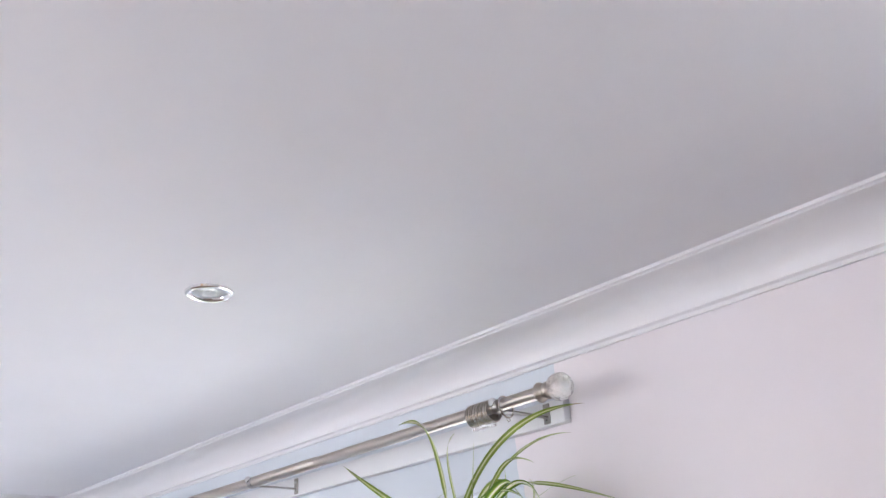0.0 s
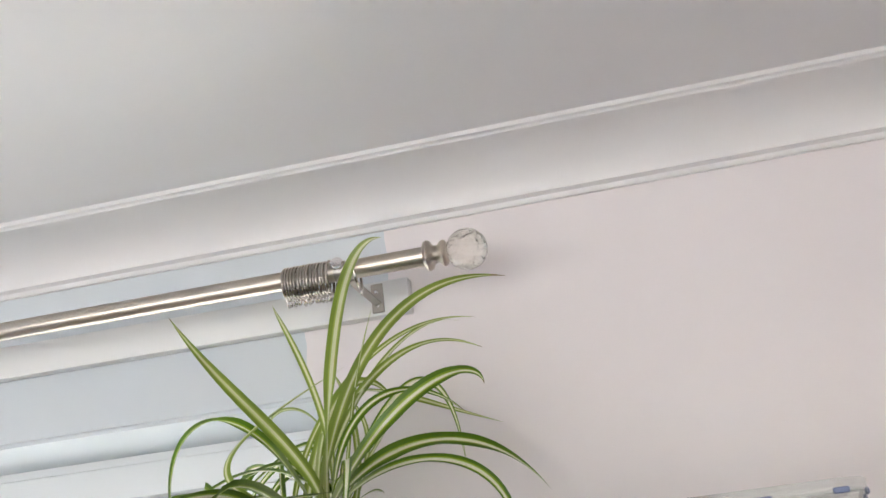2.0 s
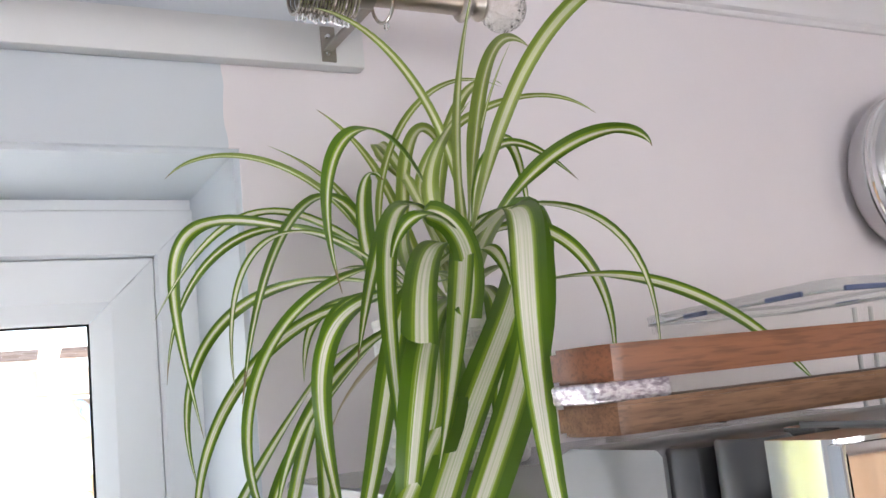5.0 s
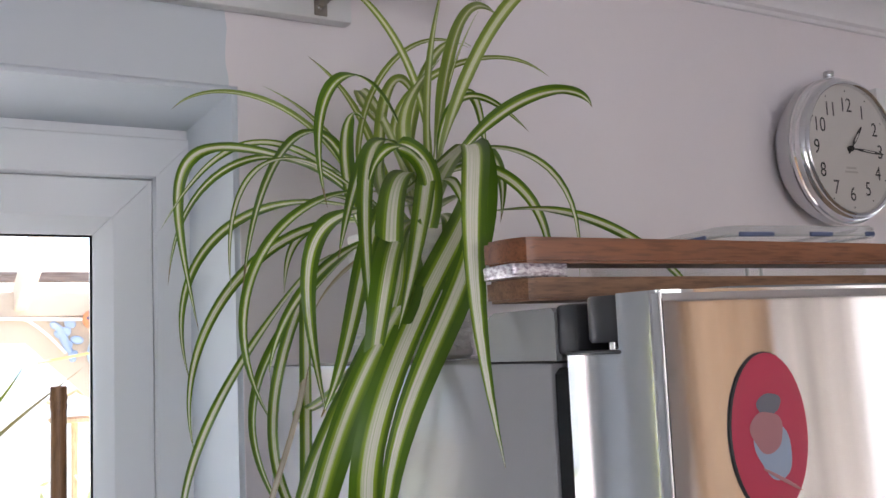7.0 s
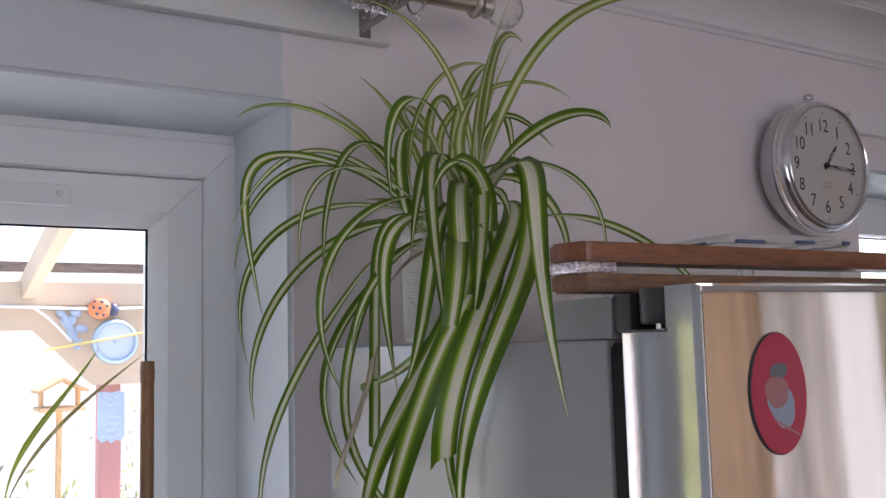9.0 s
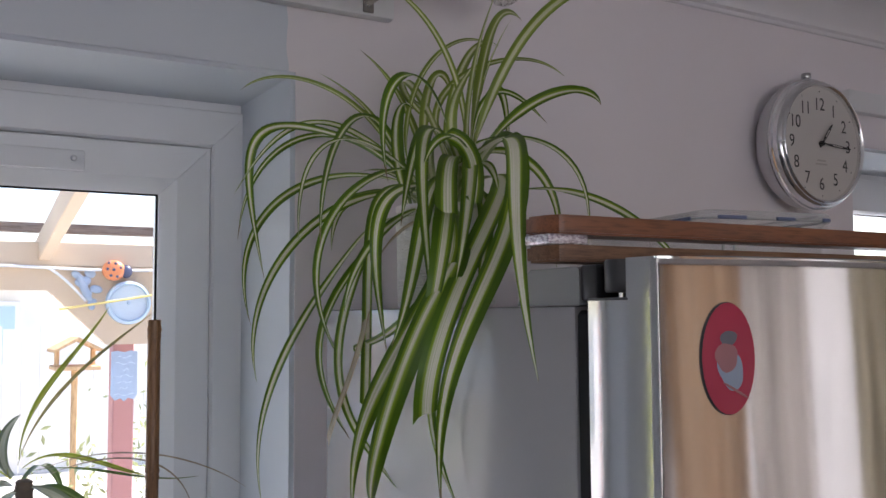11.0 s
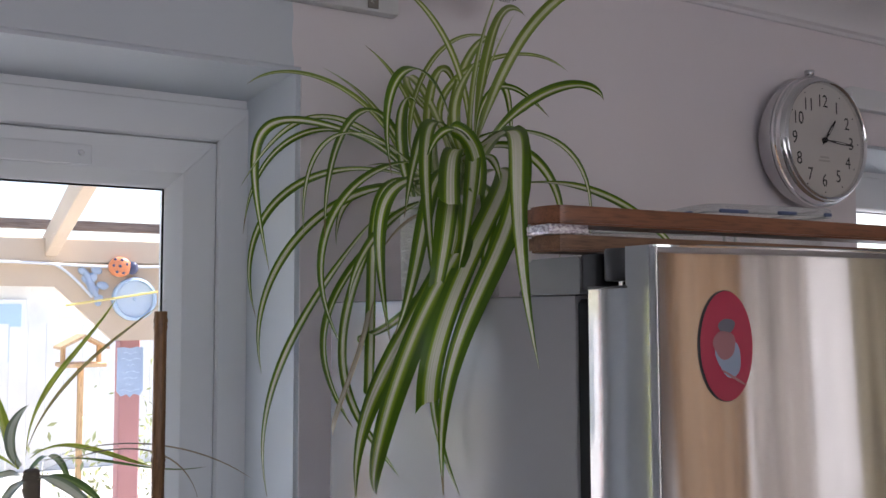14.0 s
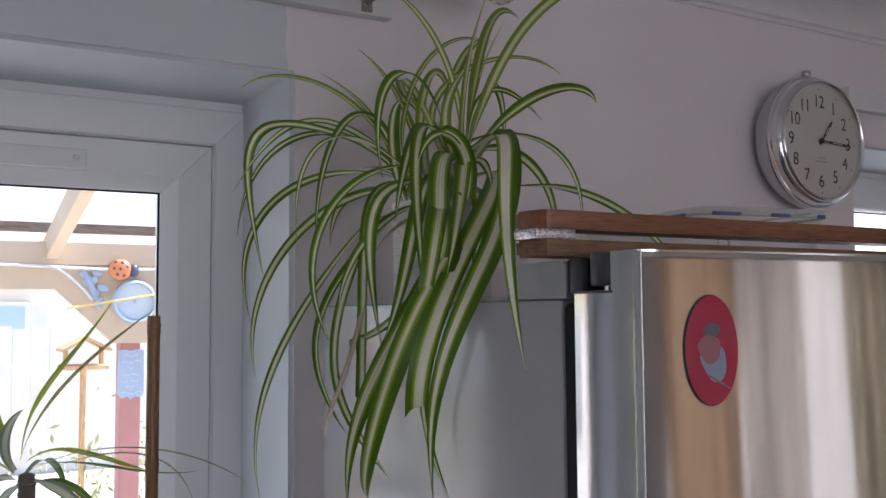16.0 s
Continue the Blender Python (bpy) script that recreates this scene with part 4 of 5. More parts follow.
def magnet(cx, cz, hw, hh):
    def at(u, v, lift):
        x = cx + u
        return (x, door_front(x) - 0.0016 - lift, cz + v)

    def disc(hu, hv, cu, cv, lift, thick, tilt=0.0, lumps=0.0):
        bm = bmesh.new()
        rings = []
        for s, d in ((0.0, thick), (0.6, thick), (0.93, thick), (1.0, thick * 0.5), (1.0, 0.0)):
            ring = []
            for k in range(40):
                a = 2 * math.pi * k / 40
                g = 1 + lumps * math.sin(3 * a + 0.7) + lumps * 0.5 * math.sin(5 * a)
                u, v = s * hu * g * math.cos(a), s * hv * g * math.sin(a)
                u, v = u * math.cos(tilt) - v * math.sin(tilt), u * math.sin(tilt) + v * math.cos(tilt)
                ring.append(bm.verts.new(at(cu + u, cv + v, lift + d)))
            rings.append(ring)
        for a, c in zip(rings, rings[1:]):
            for k in range(40):
                bm.faces.new((a[k], a[(k + 1) % 40], c[(k + 1) % 40], c[k]))
        bmesh.ops.remove_doubles(bm, verts=bm.verts[:], dist=1e-6)
        bmesh.ops.recalc_face_normals(bm, faces=bm.faces[:])
        return bm

    top = thing("fridge_magnet", cx, door_front(cx), cz - hh, "oval crimson fridge magnet with a soft blue and pink motif", "magnet")
    part("backing", disc(hw, hh, 0, 0, 0.0003, 0.0019), M["dark_plastic"], top, "dark magnet backing")
    part("plaque", disc(hw * 0.985, hh * 0.985, 0, 0, 0.0022, 0.0004), M["crimson"], top, "crimson glossy face")
    part("motif", disc(0.0120, 0.0175, 0.001, -0.009, 0.0027, 0.0002, 0.35, 0.05), M["motif_blue"], top, "pale blue oval shape")
    part("motif", disc(0.0110, 0.0120, -0.003, 0.001, 0.0030, 0.0002, 0.3, 0.06), M["motif_pink"], top, "dusky pink oval shape")
    part("motif", disc(0.0085, 0.0062, -0.0005, 0.0165, 0.0029, 0.0002, 0.2, 0.04), M["motif_slate"], top, "slate oval shape")
    part("motif", disc(0.0150, 0.0011, 0.006, -0.0265, 0.0028, 0.0002, -0.5), M["motif_pink"], top, "thin pale bar")


M["crimson"] = paint("crimson_enamel", (0.40, 0.020, 0.060), 0.32, 0.08, 60, 0.02)
M["motif_blue"] = paint("motif_blue", (0.27, 0.33, 0.43), 0.4, 0.25, 160, 0.02)
M["motif_pink"] = paint("motif_pink", (0.36, 0.15, 0.16), 0.4, 0.25, 160, 0.02)
M["motif_slate"] = paint("motif_slate", (0.13, 0.13, 0.16), 0.4, 0.25, 160, 0.02)
magnet(0.0672, 1.6355, 0.0265, 0.0465)


# ---- things on the fridge ----
def rack():
    r = thing("wooden_rack", 0.35, -0.724, 1.721, "two long brown wooden slats with foil-taped spacers on the fridge", "rack")
    for name, z0, z1, mat, lab, dx in (("slat", 1.7470, 1.7655, M["teak"], "red-brown wooden slat", 0.0), ("slat", 1.7212, 1.7375, M["oak"], "lighter brown wooden slat", 0.001)):
        bm = bmesh.new()
        outline = [(-0.006 + dx, -0.7005), (-0.006 + dx, -0.715), (-0.0048 + dx, -0.7235), (-0.001 + dx, -0.7335), (0.0035, -0.7395), (0.010, -0.742), (0.69, -0.742), (0.70, -0.736), (0.70, -0.7005)]
        bm = prism(outline, z0, z1, "Z")
        bmesh.ops.bevel(bm, geom=[e for e in bm.edges if abs(e.verts[0].co.z - e.verts[1].co.z) < 1e-5], offset=0.0022, segments=2, affect="EDGES")
        for v in bm.verts:
            v.co.z += 0.003 * max(0, v.co.x)
        part(name, bm, mat, r, lab, 30)
    for x0, x1 in ((-0.0095, 0.0375), (0.655, 0.697)):
        bm = box(x0, x1, -0.7405, -0.703, 1.7372, 1.7473, 0.0016, 2)
        bmesh.ops.subdivide_edges(bm, edges=bm.edges[:], cuts=3, use_grid_fill=True)
        for v in bm.verts:
            v.co += 0.0009 * noise.noise_vector(v.co * 180) * (1 if 1.7385 < v.co.z < 1.746 else 0.15)
            v.co.z += 0.003 * max(0, v.co.x)
        part("spacer", bm, M["foil"], r, "spacer block wrapped in crumpled silver foil tape", 60)


rack()


def storage_box(cx, cy, z0, turn):
    top = thing("storage_box", cx, cy, z0, "clear plastic storage box with a blue-hinged clip lid", "storage box")
    m = Matrix.Translation((cx, cy, z0)) @ pose(0, 0, 0, 0, 0, turn)
    hw, hd, h = 0.118, 0.184, 0.127

    def shell(levels, inner):
        bm = bmesh.new()
        loops = []
        for z, grow, r in levels:
            loops.append([bm.verts.new((u, v, z)) for u, v in rounded(-hw + grow, hw - grow, -hd + grow, hd - grow, r, 6)])
        n = len(loops[0])
        for a, c in zip(loops, loops[1:]):
            for k in range(n):
                bm.faces.new((a[k], a[(k + 1) % n], c[(k + 1) % n], c[k]))
        if inner:
            bm.faces.new(loops[-1])
        bmesh.ops.recalc_face_normals(bm, faces=bm.faces[:])
        bm.transform(m)
        return bm

    tub = [(0.001, 0.020, 0.018), (0.004, 0.014, 0.022), (0.030, 0.012, 0.022), (h - 0.012, 0.006, 0.022), (h - 0.010, 0.001, 0.024), (h, 0.001, 0.024), (h, 0.004, 0.022), (h - 0.012, 0.0085, 0.020), (0.006, 0.016, 0.020)]
    part("tub", shell(tub, True), M["clear"], top)
    lid = [(h + 0.0005, 0.002, 0.024), (h + 0.0005, -0.002, 0.026), (h + 0.012, -0.002, 0.026), (h + 0.0145, 0.001, 0.025), (h + 0.0145, 0.010, 0.022), (h + 0.0095, 0.016, 0.020)]
    part("lid", shell(lid, True), M["lid_plastic"], top, "clear lid")
    for side, c, w in (("f", -0.074, 0.050), ("f", 0.022, 0.034), ("f", 0.098, 0.014), ("l", -0.120, 0.060), ("l", 0.050, 0.050), ("r", -0.085, 0.042), ("r", 0.070, 0.042)):
        if side == "f":
            bm = box(c - w / 2, c + w / 2, -hd - 0.0045, -hd - 0.0005, h + 0.001, h + 0.0065, 0.001, 1)
        else:
            s = -1 if side == "l" else 1
            bm = box(min(s * (hw + 0.0005), s * (hw + 0.0045)), max(s * (hw + 0.0005), s * (hw + 0.0045)), c - w / 2, c + w / 2, h + 0.001, h + 0.0065, 0.001, 1)
        bm.transform(m)
        part("clip_hinge", bm, M["clip"], top, "dark blue clip hinge")
    # upright ridges with their white highlights put into a milky plastic
    for u in (-0.0835, -0.064):
        bm = tube([(u, -hd + 0.0125 - 0.0055 * s, 0.012 + (h - 0.028) * s) for s in np.linspace(0, 1, 8)], 0.0022, 8)
        bm.transform(m)
        part("ridge", bm, M["ridge_plastic"], top, "upright ridge, milky to stand for its white highlight")
    bm = bmesh.new()
    ring = rounded(-hw + 0.003, hw - 0.003, -hd + 0.003, hd - 0.003, 0.022, 6)
    merge(bm, tube([(u, v, h + 0.003) for u, v in ring], 0.0018, 6, True))
    bm.transform(m)
    part("seal", bm, M["ridge_plastic"], top, "milky rubber seal")


def hazy_plastic(name, haze, tint):
    """Clear polypropylene: mostly straight through, a little milky, glossy."""
    m = material(name, (0.80, 0.82, 0.80), 0.12)
    n, l, b = nodes_of(m)
    tr, mx = n.new("ShaderNodeBsdfTransparent"), n.new("ShaderNodeMixShader")
    tr.inputs["Color"].default_value = (*tint, 1)
    mx.inputs[0].default_value = haze
    l.new(tr.outputs[0], mx.inputs[1])
    l.new(b.outputs[0], mx.inputs[2])
    l.new(mx.outputs[0], n["Material Output"].inputs["Surface"])
    return m


M["clear"] = hazy_plastic("clear_box_plastic", 0.055, (0.99, 0.99, 0.985))
M["ridge_plastic"] = hazy_plastic("ridge_plastic", 0.55, (0.97, 0.97, 0.97))
M["lid_plastic"] = hazy_plastic("clear_lid_plastic", 0.20, (0.92, 0.93, 0.93))
storage_box(0.625, -0.308, 1.6805, -10)


def black_strip():
    pts = [(0.395 + 0.11 * s, -0.19 - 0.085 * s, 1.684 + 0.006 * math.sin(math.pi * s)) for s in np.linspace(0, 1, 12)]
    bm = bmesh.new()
    rings = []
    for i, p in enumerate(pts):
        w = 0.016 * math.sin(math.pi * (0.08 + 0.84 * i / 11))
        rings.append([bm.verts.new((p[0] + a * w * 0.6, p[1] + a * w, p[2] + h)) for a, h in ((-1, 0), (-0.6, 0.005), (0.6, 0.005), (1, 0), (0, -0.002))])
    for a, c in zip(rings, rings[1:]):
        for k in range(5):
            bm.faces.new((a[k], a[(k + 1) % 5], c[(k + 1) % 5], c[k]))
    bm.faces.new(rings[0])
    bm.faces.new(list(reversed(rings[-1])))
    bmesh.ops.recalc_face_normals(bm, faces=bm.faces[:])
    tagged(part("black_handle", bm, M["black"]), "black glossy plastic handle lying on the fridge top", "handle")


black_strip()


# ---- spider plant ----
def leaf_material(name, edge, edge2, cream, spread):
    """Striped leaf: green margins, a cream band along the middle, fine veins."""
    m = material(name, edge, 0.36)
    n, l, b = nodes_of(m)
    uv = n.new("ShaderNodeUVMap")
    sep = n.new("ShaderNodeSeparateXYZ")
    l.new(uv.outputs[0], sep.inputs[0])
    info = n.new("ShaderNodeObjectInfo")
    rnd = info.outputs["Random"]
    lean = maths(m, "MULTIPLY_ADD", maths(m, "FRACT", maths(m, "MULTIPLY", rnd, 7.3)), 0.20, 0.40)
    off = maths(m, "ABSOLUTE", maths(m, "SUBTRACT", sep.outputs["X"], lean))
    vec = n.new("ShaderNodeCombineXYZ")
    l.new(maths(m, "MULTIPLY", sep.outputs["X"], 26.0), vec.inputs[0])
    l.new(maths(m, "MULTIPLY", sep.outputs["Y"], 0.8), vec.inputs[1])
    l.new(maths(m, "MULTIPLY", rnd, 37.0), vec.inputs[2])
    vein = noise_tex(m, vec.outputs[0], 1.0, 3)
    half = maths(m, "MULTIPLY_ADD", rnd, spread, spread * 0.75)
    t = maths(m, "ADD", maths(m, "SUBTRACT", off, half), maths(m, "MULTIPLY", maths(m, "SUBTRACT", vein, 0.5), 0.16))
    band = maths(m, "MULTIPLY_ADD", t, 19.0, 0.5)
    deep = n.new("ShaderNodeClamp")
    l.new(maths(m, "MULTIPLY_ADD", t, 6.5, maths(m, "MULTIPLY_ADD", vein, 0.7, -0.45)), deep.inputs[0])
    green = mix(m, deep.outputs[0], edge2, edge)
    pale = ramp(m, vein, (0.45, cream), (0.68, tuple(a * 0.55 + c * 0.45 for a, c in zip(edge2, cream))))
    clampn = n.new("ShaderNodeClamp")
    l.new(band, clampn.inputs[0])
    col = mix(m, clampn.outputs[0], pale, green)
    far = coords(m)
    dry = maths(m, "GREATER_THAN", maths(m, "ADD", sep.outputs["Y"], maths(m, "MULTIPLY", vein, 0.03)), maths(m, "MULTIPLY_ADD", rnd, 0.06, 0.972))
    col = mix(m, maths(m, "MULTIPLY", dry, 0.8), col, (0.24, 0.15, 0.07))
    col = mix(m, 0.35, col, ramp(m, noise_tex(m, far, 14, 2), (0.3, (0.86, 0.90, 0.80)), (0.7, (1.0, 1.0, 1.0))), "MULTIPLY")
    foot = n.new("ShaderNodeClamp")
    l.new(maths(m, "MULTIPLY_ADD", sep.outputs["Y"], -3.2, 0.75), foot.inputs[0])
    col = mix(m, foot.outputs[0], col, tuple(0.45 * a + 0.55 * c for a, c in zip(edge2, cream)))
    l.new(col, b.inputs["Base Color"])
    bump(m, vein, 0.25, 0.0008)
    tl, mx = n.new("ShaderNodeBsdfTranslucent"), n.new("ShaderNodeMixShader")
    l.new(col, tl.inputs["Color"])
    mx.inputs[0].default_value = 0.33
    l.new(b.outputs[0], mx.inputs[1])
    l.new(tl.outputs[0], mx.inputs[2])
    l.new(mx.outputs[0], n["Material Output"].inputs["Surface"])
    return m


def bezier(a, b, c, d, s):
    k = 1 - s
    return a * k ** 3 + b * 3 * k * k * s + c * 3 * k * s * s + d * s ** 3


def strap_leaf(parent, mat, base, c1, c2, tip, width, twist=0.0, fold=0.35, steps=34, cut=False, root=None, face=0.0, front=(-0.5, -0.8, 0.2), name="leaf"):
    """A long strap leaf along a curve, folded along its middle and tapering to the tip."""
    a, b, c, d = Vector(base), Vector(c1), Vector(c2), Vector(tip)
    bm = bmesh.new()
    uvs = bm.loops.layers.uv.new("UVMap")
    flat = (d - a) + 0.5 * (b - a)
    flat.z = 0
    if flat.length < 0.01:
        flat = Vector((0.3, -1, 0))
    side0 = flat.cross(Vector((0, 0, 1))).normalized()
    rows = []

    def along(s):
        """The leaf's middle line; a root gives it a first stretch out of the crown."""
        if root is None:
            return bezier(a, b, c, d, s)
        r = Vector(root)
        gap = (r - a).length
        share = max(0.06, min(0.3, gap / (gap + 1.2 * (d - a).length)))
        if s < share:
            return bezier(r, r * 0.6 + a * 0.4 + Vector((0, 0, 0.3 * gap)), a - (b - a) * min(0.35, gap), a, s / share)
        return bezier(a, b, c, d, (s - share) / (1 - share))

    line = [along(i / 64) for i in range(65)]
    for _ in range(10 if root is not None else 2):
        line = [line[0]] + [line[i] * 0.5 + (line[i - 1] + line[i + 1]) * 0.25 for i in range(1, 64)] + [line[-1]]

    def middle(s):
        k = min(63, int(s * 64))
        return line[k].lerp(line[k + 1], s * 64 - k)

    ripple, last = 0.05 * width, 0.0
    ph = (a.x * 91 + d.x * 57 + d.z * 33) % 6.28
    frames = []
    for i in range(steps + 1):
        s = i / steps
        t = (middle(min(1, s + 0.02)) - middle(max(0, s - 0.02))).normalized()
        side = (side0 - t * side0.dot(t))
        side = side.normalized() if side.length > 0.05 else side0
        frames.append((t, side, side.cross(t).normalized()))
    swings = []
    for t, side, up in reversed(frames):
        want = t.cross(Vector(front))
        if want.length > 0.15:
            swing = math.atan2(want.dot(up), want.dot(side))
            last = swing - math.pi * round((swing - last) / math.pi)
        swings.insert(0, last)
    for i, (t, side, up) in enumerate(frames):
        s = i / steps
        p = middle(s)
        ang = twist * s + face * swings[i] * min(1, s / 0.35) * (1 if face >= 1 else 0.35 + 0.65 * abs(t.z))
        side, up = side * math.cos(ang) + up * math.sin(ang), up * math.cos(ang) - side * math.sin(ang)
        grow = 0.42 + 0.58 * min(1, s / 0.34) ** 0.85
        taper = 1 if cut else max(0.02, 1 - max(0, (s - 0.45) / 0.55) ** 2.3)
        w = width * 0.5 * grow * taper
        f = fold * (1 - 0.55 * s)
        row = []
        for k, u in enumerate((-1, -0.55, 0, 0.55, 1)):
            lift = abs(u) * f * w + ripple * math.sin(s * 13 + ph + u) * abs(u) * 0.5
            torn = t * (width * (0.35 * u * (1 if ph > 3 else -1) + 0.10 * math.sin(9 * u + ph))) if cut and i == steps else Vector()
            row.append((bm.verts.new(p + torn + side * (u * w) + up * lift), (u * 0.5 + 0.5, s * (0.9 if cut else 1))))
        rows.append(row)
    for r0, r1 in zip(rows, rows[1:]):
        for k in range(4):
            q = (r0[k], r0[k + 1], r1[k + 1], r1[k])
            face = bm.faces.new([v for v, _ in q])
            for lp, (_, uvc) in zip(face.loops, q):
                lp[uvs].uv = uvc
    return part(name, bm, mat, parent, "", 80)


M["straw_leaf"] = leaf_material("straw_leaf", (0.36, 0.27, 0.15), (0.46, 0.38, 0.25), (0.62, 0.56, 0.42), 0.20)
M["leaf"] = leaf_material("striped_leaf", (0.082, 0.175, 0.006), (0.34, 0.47, 0.030), (0.93, 0.89, 0.79), 0.112)
M["pale_leaf"] = leaf_material("pale_striped_leaf", (0.076, 0.160, 0.006), (0.32, 0.44, 0.035), (0.93, 0.89, 0.80), 0.160)
M["young_leaf"] = leaf_material("young_striped_leaf", (0.215, 0.30, 0.045), (0.41, 0.49, 0.11), (0.76, 0.76, 0.54), 0.085)
POT = Vector((0.136, -0.312, 1.6805))


def plant_pot(parent):
    """White embossed pot with a slight taper."""
    prof = [(0, 0.0), (0.064, 0.0), (0.067, 0.003), (0.068, 0.070), (0.069, 0.134), (0.0705, 0.136), (0.0705, 0.141), (0.067, 0.1415), (0.065, 0.138), (0.063, 0.118), (0, 0.118)]
    bm = bmesh.new()
    around, rows = 440, 116
    cell, base = 2 * math.pi / 54, []

    def relief(a, z):
        """Nested corners in square cells, each turned its own way."""
        i, k = int(a // cell), int(z // 0.0095)
        u, v = a / cell - i, z / 0.0095 - k
        turn = (i * 7 + k * 5 + i * k * 3) % 4
        u, v = (u, v) if turn == 0 else (1 - u, v) if turn == 1 else (1 - u, 1 - v) if turn == 2 else (u, 1 - v)
        w = max(u, v) * 2.5
        return min(1.0, max(0.0, 1.6 - abs((w % 1.0) - 0.5) * 5.0))

    for k in range(rows + 1):
        z = 0.003 + 0.131 * k / rows
        r = 0.067 + (z - 0.003) * 0.002 / 0.131
        ring = []
        for n in range(around):
            a = 2 * math.pi * n / around
            d = r + (0.0013 * relief(a, z) if 0.008 < z < 0.126 else 0.0004)
            ring.append(bm.verts.new(POT + Vector((d * math.cos(a), d * math.sin(a), z))))
        base.append(ring)
    for low, high in zip(base, base[1:]):
        for n in range(around):
            bm.faces.new((low[n], low[(n + 1) % around], high[(n + 1) % around], high[n]))
    merge(bm, lathe(prof[:3], 80, "Z", POT))
    merge(bm, lathe(prof[4:], 80, "Z", POT))
    return part("pot", bm, M["ceramic"], parent, "white embossed ceramic pot", 35)


plant = thing("spider_plant", *POT, "variegated spider plant with long arching leaves in a white embossed pot", "plant")
plant_pot(plant)
part("soil", lathe([(0, 0.121), (0.045, 0.122), (0.0638, 0.119)], 40, "Z", POT), M["soil"], plant, "dark soil")
# base, two guides and tip of each leaf, and its breadth
strap_leaf(plant, M["young_leaf"], (0.152, -0.328, 1.839), (0.175, -0.381, 2.036), (0.228, -0.434, 2.165), (0.320, -0.609, 2.085), 0.0160, face=1.00, front=(-0.1, -0.95, -0.25))
strap_leaf(plant, M["young_leaf"], (0.153, -0.323, 1.846), (0.187, -0.323, 1.967), (0.108, -0.348, 2.103), (0.058, -0.234, 2.160), 0.0099, face=1.00, front=(-0.1, -0.95, -0.25))
strap_leaf(plant, M["young_leaf"], (0.156, -0.335, 1.841), (0.154, -0.338, 1.930), (0.089, -0.438, 1.979), (0.070, -0.551, 2.062), 0.0161, face=1.00, front=(0.45, -0.8, -0.25))
strap_leaf(plant, M["young_leaf"], (0.147, -0.343, 1.838), (0.161, -0.356, 1.984), (0.229, -0.283, 2.176), (0.378, -0.160, 2.168), 0.0172, face=1.00, front=(-0.1, -0.95, -0.25))
strap_leaf(plant, M["young_leaf"], (0.155, -0.328, 1.839), (0.184, -0.323, 1.872), (0.165, -0.299, 1.972), (0.230, -0.341, 2.098), 0.0051, face=1.00, front=(-0.1, -0.95, -0.25))
strap_leaf(plant, M["young_leaf"], (0.118, -0.308, 1.824), (0.037, -0.266, 1.896), (0.167, -0.204, 2.150), (0.328, -0.155, 2.117), 0.0085, face=1.00, front=(-0.1, -0.95, -0.25))
strap_leaf(plant, M["young_leaf"], (0.137, -0.300, 1.912), (0.134, -0.197, 2.023), (0.269, -0.313, 2.096), (0.355, -0.302, 2.038), 0.0116, root=(0.147, -0.315, 1.800), face=0.85)
strap_leaf(plant, M["leaf"], (0.148, -0.340, 1.847), (0.231, -0.332, 2.004), (0.359, -0.369, 2.024), (0.364, -0.376, 1.979), 0.0182, face=0.85)
strap_leaf(plant, M["leaf"], (0.162, -0.338, 1.845), (0.159, -0.332, 2.004), (0.254, -0.280, 2.038), (0.325, -0.295, 1.963), 0.0113, face=0.85)
strap_leaf(plant, M["leaf"], (0.155, -0.333, 1.834), (0.225, -0.277, 2.044), (0.298, -0.235, 2.081), (0.304, -0.222, 1.908), 0.0131, face=0.85)
strap_leaf(plant, M["leaf"], (0.146, -0.330, 1.845), (0.083, -0.390, 2.053), (-0.044, -0.411, 1.998), (-0.001, -0.401, 1.837), 0.0163, face=0.85)
strap_leaf(plant, M["young_leaf"], (0.110, -0.305, 1.830), (0.116, -0.247, 2.037), (0.188, -0.237, 2.077), (0.216, -0.198, 1.998), 0.0153, root=(0.147, -0.315, 1.800), face=0.85)
strap_leaf(plant, M["young_leaf"], (0.117, -0.276, 1.790), (0.156, -0.123, 2.037), (-0.023, -0.060, 2.080), (-0.056, 0.008, 2.034), 0.0095, root=(0.147, -0.315, 1.800), face=0.85)
strap_leaf(plant, M["young_leaf"], (0.144, -0.322, 1.827), (0.108, -0.150, 1.854), (0.204, -0.103, 1.988), (0.066, -0.011, 2.075), 0.0108, face=0.85)
strap_leaf(plant, M["young_leaf"], (0.153, -0.323, 1.831), (0.156, -0.192, 1.843), (0.177, -0.199, 1.996), (0.095, -0.121, 2.087), 0.0118, face=0.85)
strap_leaf(plant, M["leaf"], (0.171, -0.305, 1.855), (-0.085, -0.054, 2.025), (-0.093, -0.060, 1.979), (-0.051, -0.095, 1.726), 0.0166, face=0.85)
strap_leaf(plant, M["leaf"], (0.170, -0.296, 1.801), (0.101, -0.076, 1.997), (0.004, -0.082, 2.036), (-0.094, -0.081, 1.853), 0.0114, root=(0.147, -0.315, 1.800), face=0.85)
strap_leaf(plant, M["leaf"], (0.147, -0.278, 1.781), (0.129, -0.110, 2.024), (-0.068, -0.046, 1.989), (-0.077, -0.047, 1.787), 0.0125, root=(0.147, -0.315, 1.800), face=0.85)
strap_leaf(plant, M["leaf"], (0.107, -0.266, 1.825), (0.134, -0.110, 2.093), (0.000, -0.167, 1.946), (-0.084, -0.383, 1.756), 0.0177, root=(0.147, -0.315, 1.800), face=0.85)
